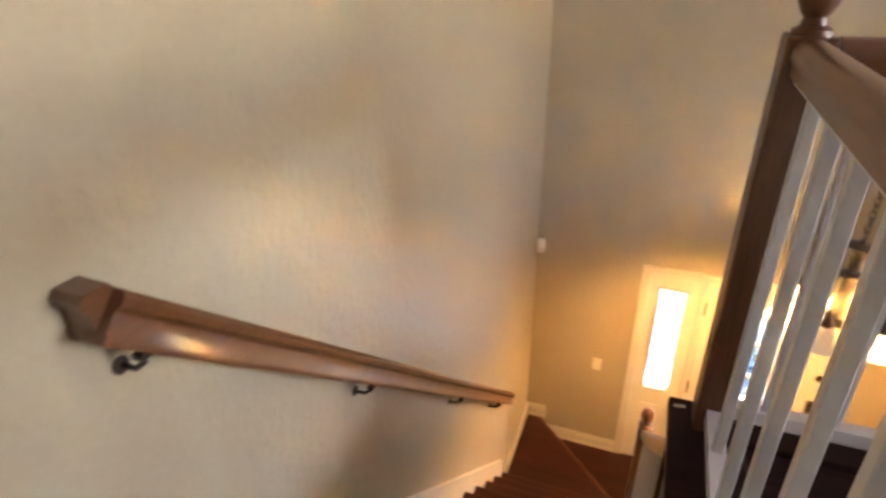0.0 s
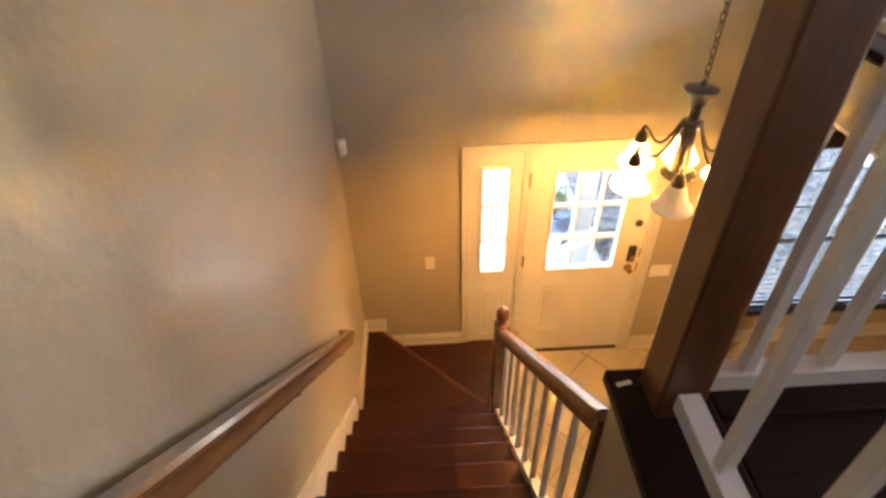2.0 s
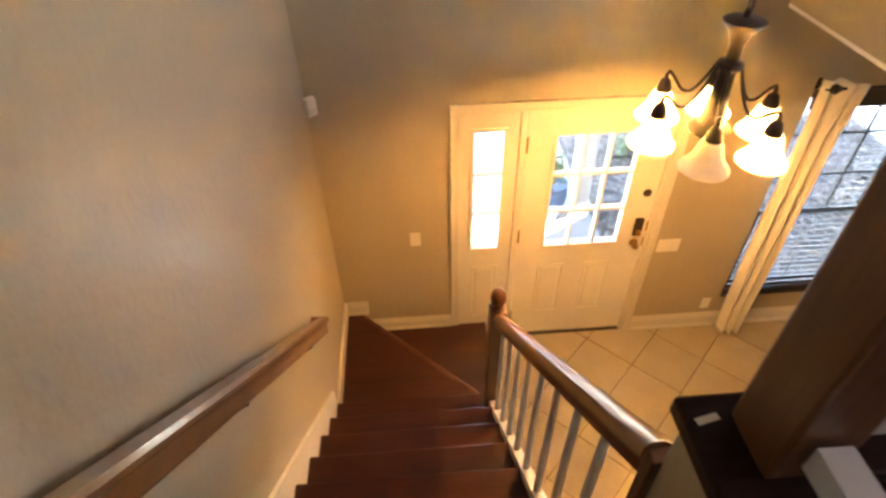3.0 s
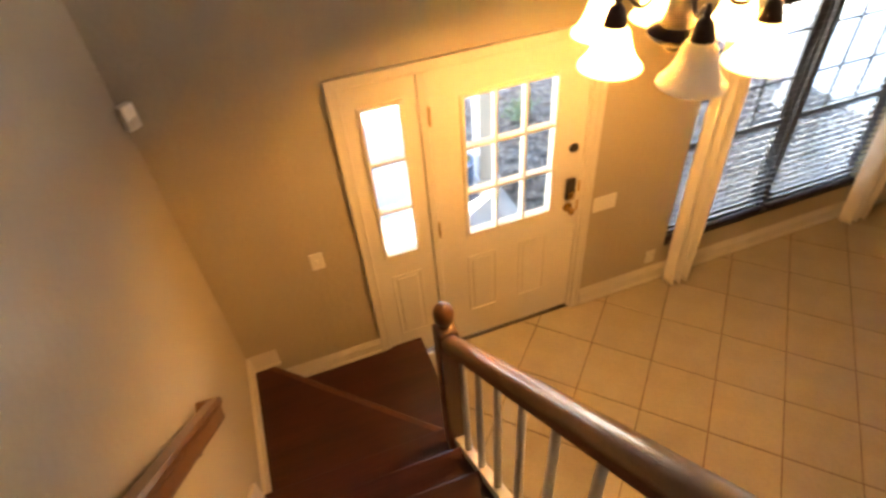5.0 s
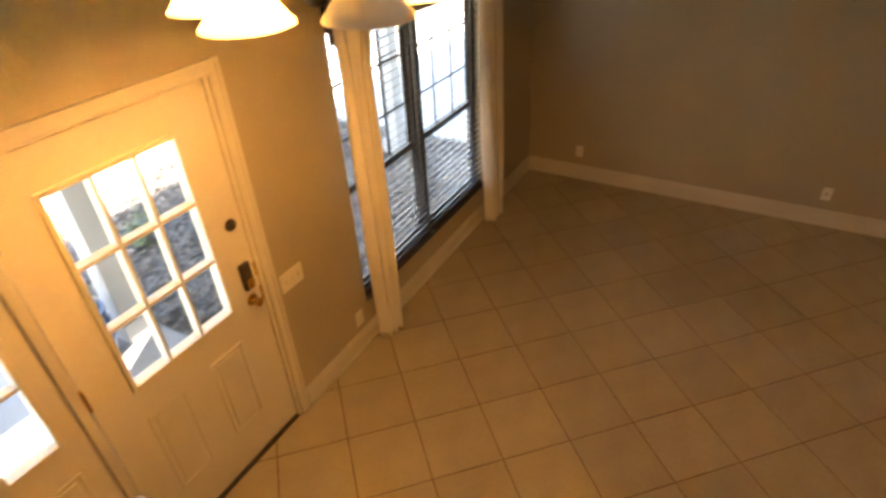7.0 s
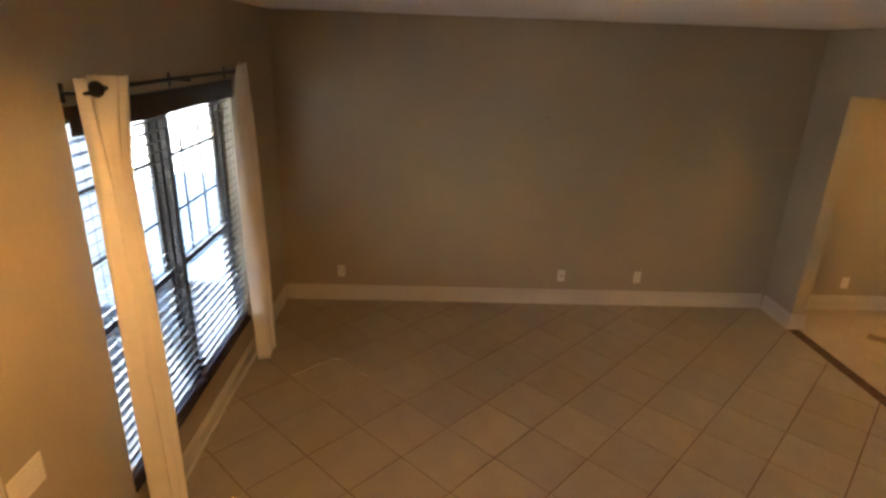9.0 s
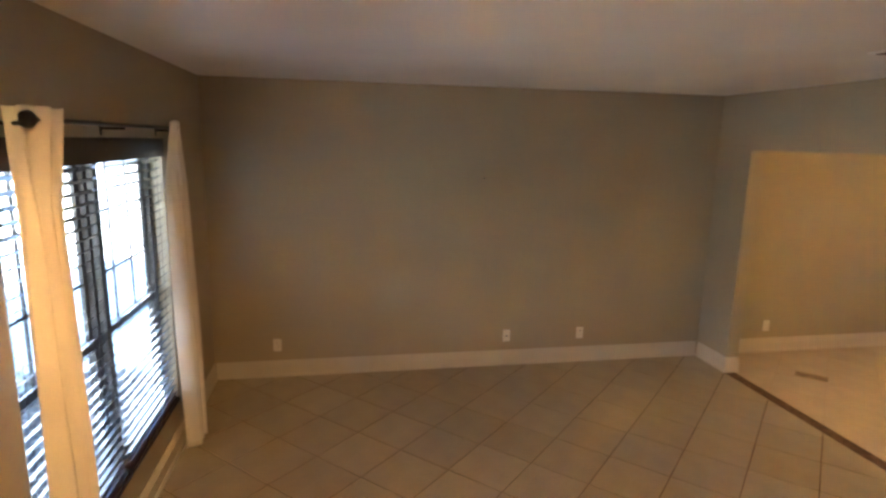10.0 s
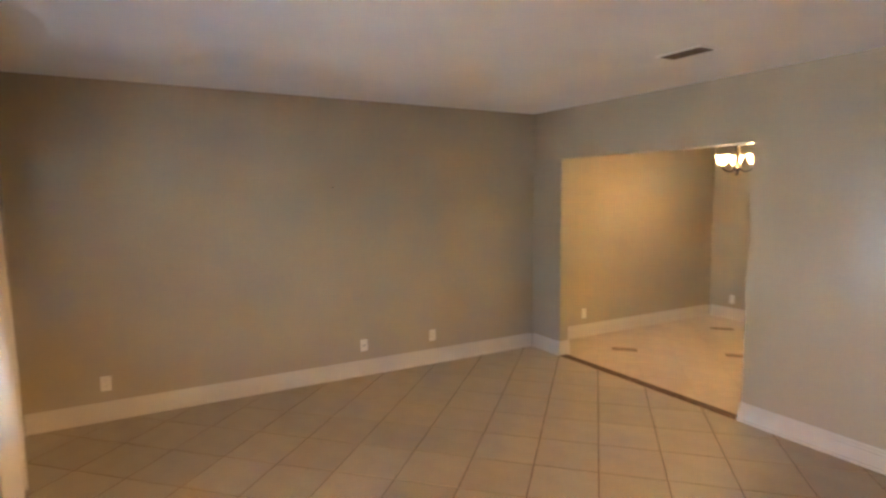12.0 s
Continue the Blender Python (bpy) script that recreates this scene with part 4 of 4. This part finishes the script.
def shrub(x, y, z, r, h, count, seed, label):
    """Stems with many small leaves, thinner towards the outside."""
    sh = thing("shrub", label, "shrub", "garden shrubs", at=(x, y, z))
    rng = random.Random(seed)
    b = BM()
    tips = []
    for _ in range(9):
        a, l = rng.uniform(0, 6.28), rng.uniform(0.3, 0.9)
        tip = Vector((r * l * math.cos(a), r * l * math.sin(a), h * rng.uniform(0.5, 0.95)))
        tube(b, [(0, 0, -0.02), tuple(tip * 0.45 + Vector((0, 0, h * 0.08))), tuple(tip)], 0.007, 5)
        tips.append(tip)
    part("stems", b, BARK, sh)
    verts, faces = [], []
    for _ in range(count):
        c = rng.choice(tips) * rng.uniform(0.5, 1.08) + Vector((rng.gauss(0, r * 0.22), rng.gauss(0, r * 0.22), rng.gauss(0, h * 0.12)))
        c.z = max(c.z, 0.03)
        m = Matrix.Translation(c) @ Euler((rng.uniform(-1, 1), rng.uniform(-1, 1), rng.uniform(0, 6.28))).to_matrix().to_4x4()
        s_ = rng.uniform(0.02, 0.04)
        k = len(verts)
        for p in ((-s_, 0, 0), (0, -s_ * 0.4, 0.004), (s_, 0, 0), (0, s_ * 0.4, 0.004)):
            verts.append(tuple(m @ Vector(p)))
        faces += [(k, k + 1, k + 2), (k, k + 2, k + 3)]
    me = bpy.data.meshes.new("foliage")
    me.from_pydata(verts, [], faces)
    me.materials.append(LEAF)
    o = new("foliage", me)
    o.parent = sh


shrub(3.15, 2.75, -0.10, 0.20, 0.26, 380, 1, "small green leafy shrub in the mulched bed")
shrub(1.96, 1.62, 0.33, 0.16, 0.35, 350, 6, "green plant growing in the blue pot")


def tree(x, y, h, seed):
    tr = thing("tree", "bare-branched garden tree with sparse green crown", "tree", "garden trees", at=(x, y, -0.16))
    rng = random.Random(seed)
    b = BM()
    tips = []
    trunk_top = Vector((rng.uniform(-0.2, 0.2), rng.uniform(-0.2, 0.2), h * 0.45))
    rod(b, (0, 0, 0), trunk_top, 0.17, 0.11, 10)
    for _ in range(8):
        a, l = rng.uniform(0, 6.28), rng.uniform(0.5, 1.0) * h * 0.33
        tip = trunk_top + Vector((l * math.cos(a), l * math.sin(a), h * rng.uniform(0.2, 0.5)))
        mid = trunk_top.lerp(tip, 0.5) + Vector((0, 0, 0.2))
        rod(b, trunk_top - Vector((0, 0, 0.1)), mid, 0.075, 0.05, 7)
        rod(b, mid, tip, 0.05, 0.015, 7)
        tips += [mid, tip, mid.lerp(tip, 0.5)]
    part("trunk", b, BARK, tr)
    verts, faces = [], []
    for _ in range(2200):
        c = rng.choice(tips) + Vector((rng.gauss(0, 0.45), rng.gauss(0, 0.45), rng.gauss(0, 0.35)))
        m = Matrix.Translation(c) @ Euler((rng.uniform(-1.5, 1.5), rng.uniform(-1.5, 1.5), rng.uniform(0, 6.28))).to_matrix().to_4x4()
        s_ = rng.uniform(0.06, 0.13)
        k = len(verts)
        for p in ((-s_, 0, 0), (0, -s_ * 0.45, 0.01), (s_, 0, 0), (0, s_ * 0.45, 0.01)):
            verts.append(tuple(m @ Vector(p)))
        faces += [(k, k + 1, k + 2), (k, k + 2, k + 3)]
    me = bpy.data.meshes.new("crown")
    me.from_pydata(verts, [], faces)
    me.materials.append(LEAF)
    o = new("crown", me)
    o.parent = tr


tree(14.5, 9.5, 6.5, 11)


def far_house(x, y, w):
    ho = thing("house", "pale house with grey shingle roof across the street", "house", "houses across the street", at=(x, y, -0.16))
    b = BM()
    box(b, 0, 0, 0, w, 8, 3.0)
    part("wall", b, BRICKWALL, ho)
    b = BM()
    v = [b.verts.new(p) for p in ((-0.4, -0.5, 2.95), (w + 0.4, -0.5, 2.95), (w + 0.4, 8.5, 2.95), (-0.4, 8.5, 2.95), (2.0, 4, 5.4), (w - 2.0, 4, 5.4))]
    for f in ((0, 1, 5, 4), (1, 2, 5), (2, 3, 4, 5), (3, 0, 4), (3, 2, 1, 0)):
        b.faces.new([v[i] for i in f])
    part("roof", b, ROOF, ho)
    for k in range(4):
        xx = 1.2 + k * (w - 3.4) / 3
        b = BM()
        box(b, xx, -0.05, 0.9, xx + 1.2, 0.0, 2.2, bevel=0.02)
        wi = part("window", b, TRIM, ho, "white framed window")
        b = BM()
        box(b, xx + 0.08, -0.07, 0.98, xx + 1.12, -0.052, 2.12)
        part("pane", b, POT, wi, "dark glass pane")
    b = BM()
    box(b, w * 0.5 - 0.6, -0.06, 0, w * 0.5 + 0.3, -0.002, 2.1, bevel=0.01)
    part("door", b, BARK, ho)


far_house(-9, 30, 15)
far_house(12, 31, 16)
far_house(34, 29, 15)

def tile_floor(parent, name, me_mat, origin, side, angle, gap, x0, y0, x1, y1, limit=10 ** 6):
    """Square tiles laid on the diagonal, cut at the room's edges; whole ones share one mesh."""
    ca, sa = math.cos(radians(angle)), math.sin(radians(angle))
    half = (side - gap) / 2
    def tile_mesh(pts):
        b = BM()
        cx, cy = sum(p[0] for p in pts) / len(pts), sum(p[1] for p in pts) / len(pts)
        top, mid, low = [], [], []
        for x, y in pts:
            d = math.hypot(x - cx, y - cy) or 1
            k = max(0.0, 1 - 0.004 / d)
            top.append(b.verts.new((cx + (x - cx) * k, cy + (y - cy) * k, 0.0)))
            mid.append(b.verts.new((x, y, -0.0016)))
            low.append(b.verts.new((x, y, -0.006)))
        n = len(pts)
        b.faces.new(top)
        for i in range(n):
            j = (i + 1) % n
            b.faces.new((mid[i], mid[j], top[j], top[i]))
            b.faces.new((low[i], low[j], mid[j], mid[i]))
        return mesh_of(name, b, me_mat)
    square = [(-half * ca + half * sa, -half * sa - half * ca), (half * ca + half * sa, half * sa - half * ca), (half * ca - half * sa, half * sa + half * ca), (-half * ca - half * sa, -half * sa + half * ca)]
    whole = tile_mesh(square)
    rng = random.Random(5)
    for i in range(-40, 41):
        for j in range(-40, 41):
            u, v = (i + 0.5) * side, (j + 0.5) * side
            cx, cy = origin[0] + u * ca - v * sa, origin[1] + u * sa + v * ca
            if not (x0 - side < cx < x1 + side and y0 - side < cy < y1 + side):
                continue
            pts = [(cx + x, cy + y) for x, y in square]
            if all(x0 <= x <= x1 and y0 <= y <= y1 for x, y in pts):
                o = new(name, whole)
                o.location = (cx, cy, rng.uniform(-0.0004, 0.0004))
            else:
                for axis, lim, keep in ((0, x0, 1), (0, x1, -1), (1, y0, 1), (1, y1, -1)):
                    out = []
                    for a, c in zip(pts, pts[1:] + pts[:1]):
                        ina, inc = (a[axis] - lim) * keep >= 0, (c[axis] - lim) * keep >= 0
                        if ina:
                            out.append(a)
                        if ina != inc:
                            t = (lim - a[axis]) / (c[axis] - a[axis])
                            out.append((a[0] + (c[0] - a[0]) * t, a[1] + (c[1] - a[1]) * t))
                    pts = out
                    if len(pts) < 3:
                        break
                if len(pts) < 3:
                    continue
                area = abs(sum(a[0] * c[1] - c[0] * a[1] for a, c in zip(pts, pts[1:] + pts[:1]))) / 2
                if area < 0.002:
                    continue
                o = new(name, tile_mesh(pts))
            o.parent = parent


tile_floor(floor, "floor_tile", TILE, (2.497, -0.079), 0.4035, 45, 0.0075, 1.06, Y_B + 0.002, X_R, -0.002)
tile_floor(floor_dining, "floor_tile", TILE2, (2.497, -0.079), 0.4035, 45, 0.004, 2.61, -9.15, X_R, Y_B - 0.085)
# mosaic strip in the opening
b = BM()
box(b, -0.0125, -0.0125, -0.006, 0.0125, 0.0125, 0.0, bevel=0.0015)
me = mesh_of("mosaic_piece", b, MOSAIC)
strip = tagged(new("trim_threshold"), label="brown mosaic strip across the dining room opening", category="trim", kind="structure")
for i in range(int((OP1 - OP0) / 0.027)):
    for j in range(4):
        o = new("mosaic_piece", me)
        o.location, o.parent = (OP0 + 0.015 + i * 0.027, Y_B + 0.001 - j * 0.026, 0.003), strip

# upper hall boards
def boards(parent, x0, x1, y0, y1, seed):
    rng = random.Random(seed)
    w = 0.083
    n = int((y1 - y0) / w)
    for j in range(n):
        ya = y0 + j * w
        cuts = [x0] + ([x0 + (x1 - x0) * rng.uniform(0.3, 0.7)] if x1 - x0 > 1.5 else []) + [x1]
        for a, c in zip(cuts, cuts[1:]):
            b = BM()
            box(b, -(c - a) / 2 + 0.0006, -w / 2 + 0.0006, -0.018, (c - a) / 2 - 0.0006, w / 2 - 0.0006, 0.0)
            o = part("floorboard", b, HALLWOOD, parent)
            o.location = ((a + c) / 2, ya + w / 2, Z_UP - 0.001)


boards(floor_upper, 1.125, X_R - 0.01, -5.1, Y_V - 0.14, 1)
boards(floor_upper, X_V + 0.135, X_R - 0.01, Y_V - 0.12, -0.01, 2)
boards(floor_upper, 0.0, 0.92, -5.1, yt - 0.105, 3)

# mosaic insets let into the dining room floor
inset_mesh = me.copy()
inset_mesh.materials[0] = INSETSTONE


def inset(x, y):
    ins = tagged(new("trim_inset"), label="brown mosaic inset in the dining room floor", category="trim", kind="structure")
    ins.location = (x, y, 0.0015)
    ins.rotation_euler = (0, 0, radians(45))
    for i in range(10):
        for j in range(5):
            o = new("mosaic_piece", inset_mesh)
            o.location, o.parent = ((i - 4.5) * 0.0265, (j - 2) * 0.0265, 0.0), ins


for x, y in ((5.225, -5.495), (4.417, -6.338), (5.256, -7.284)):
    inset(x, y)
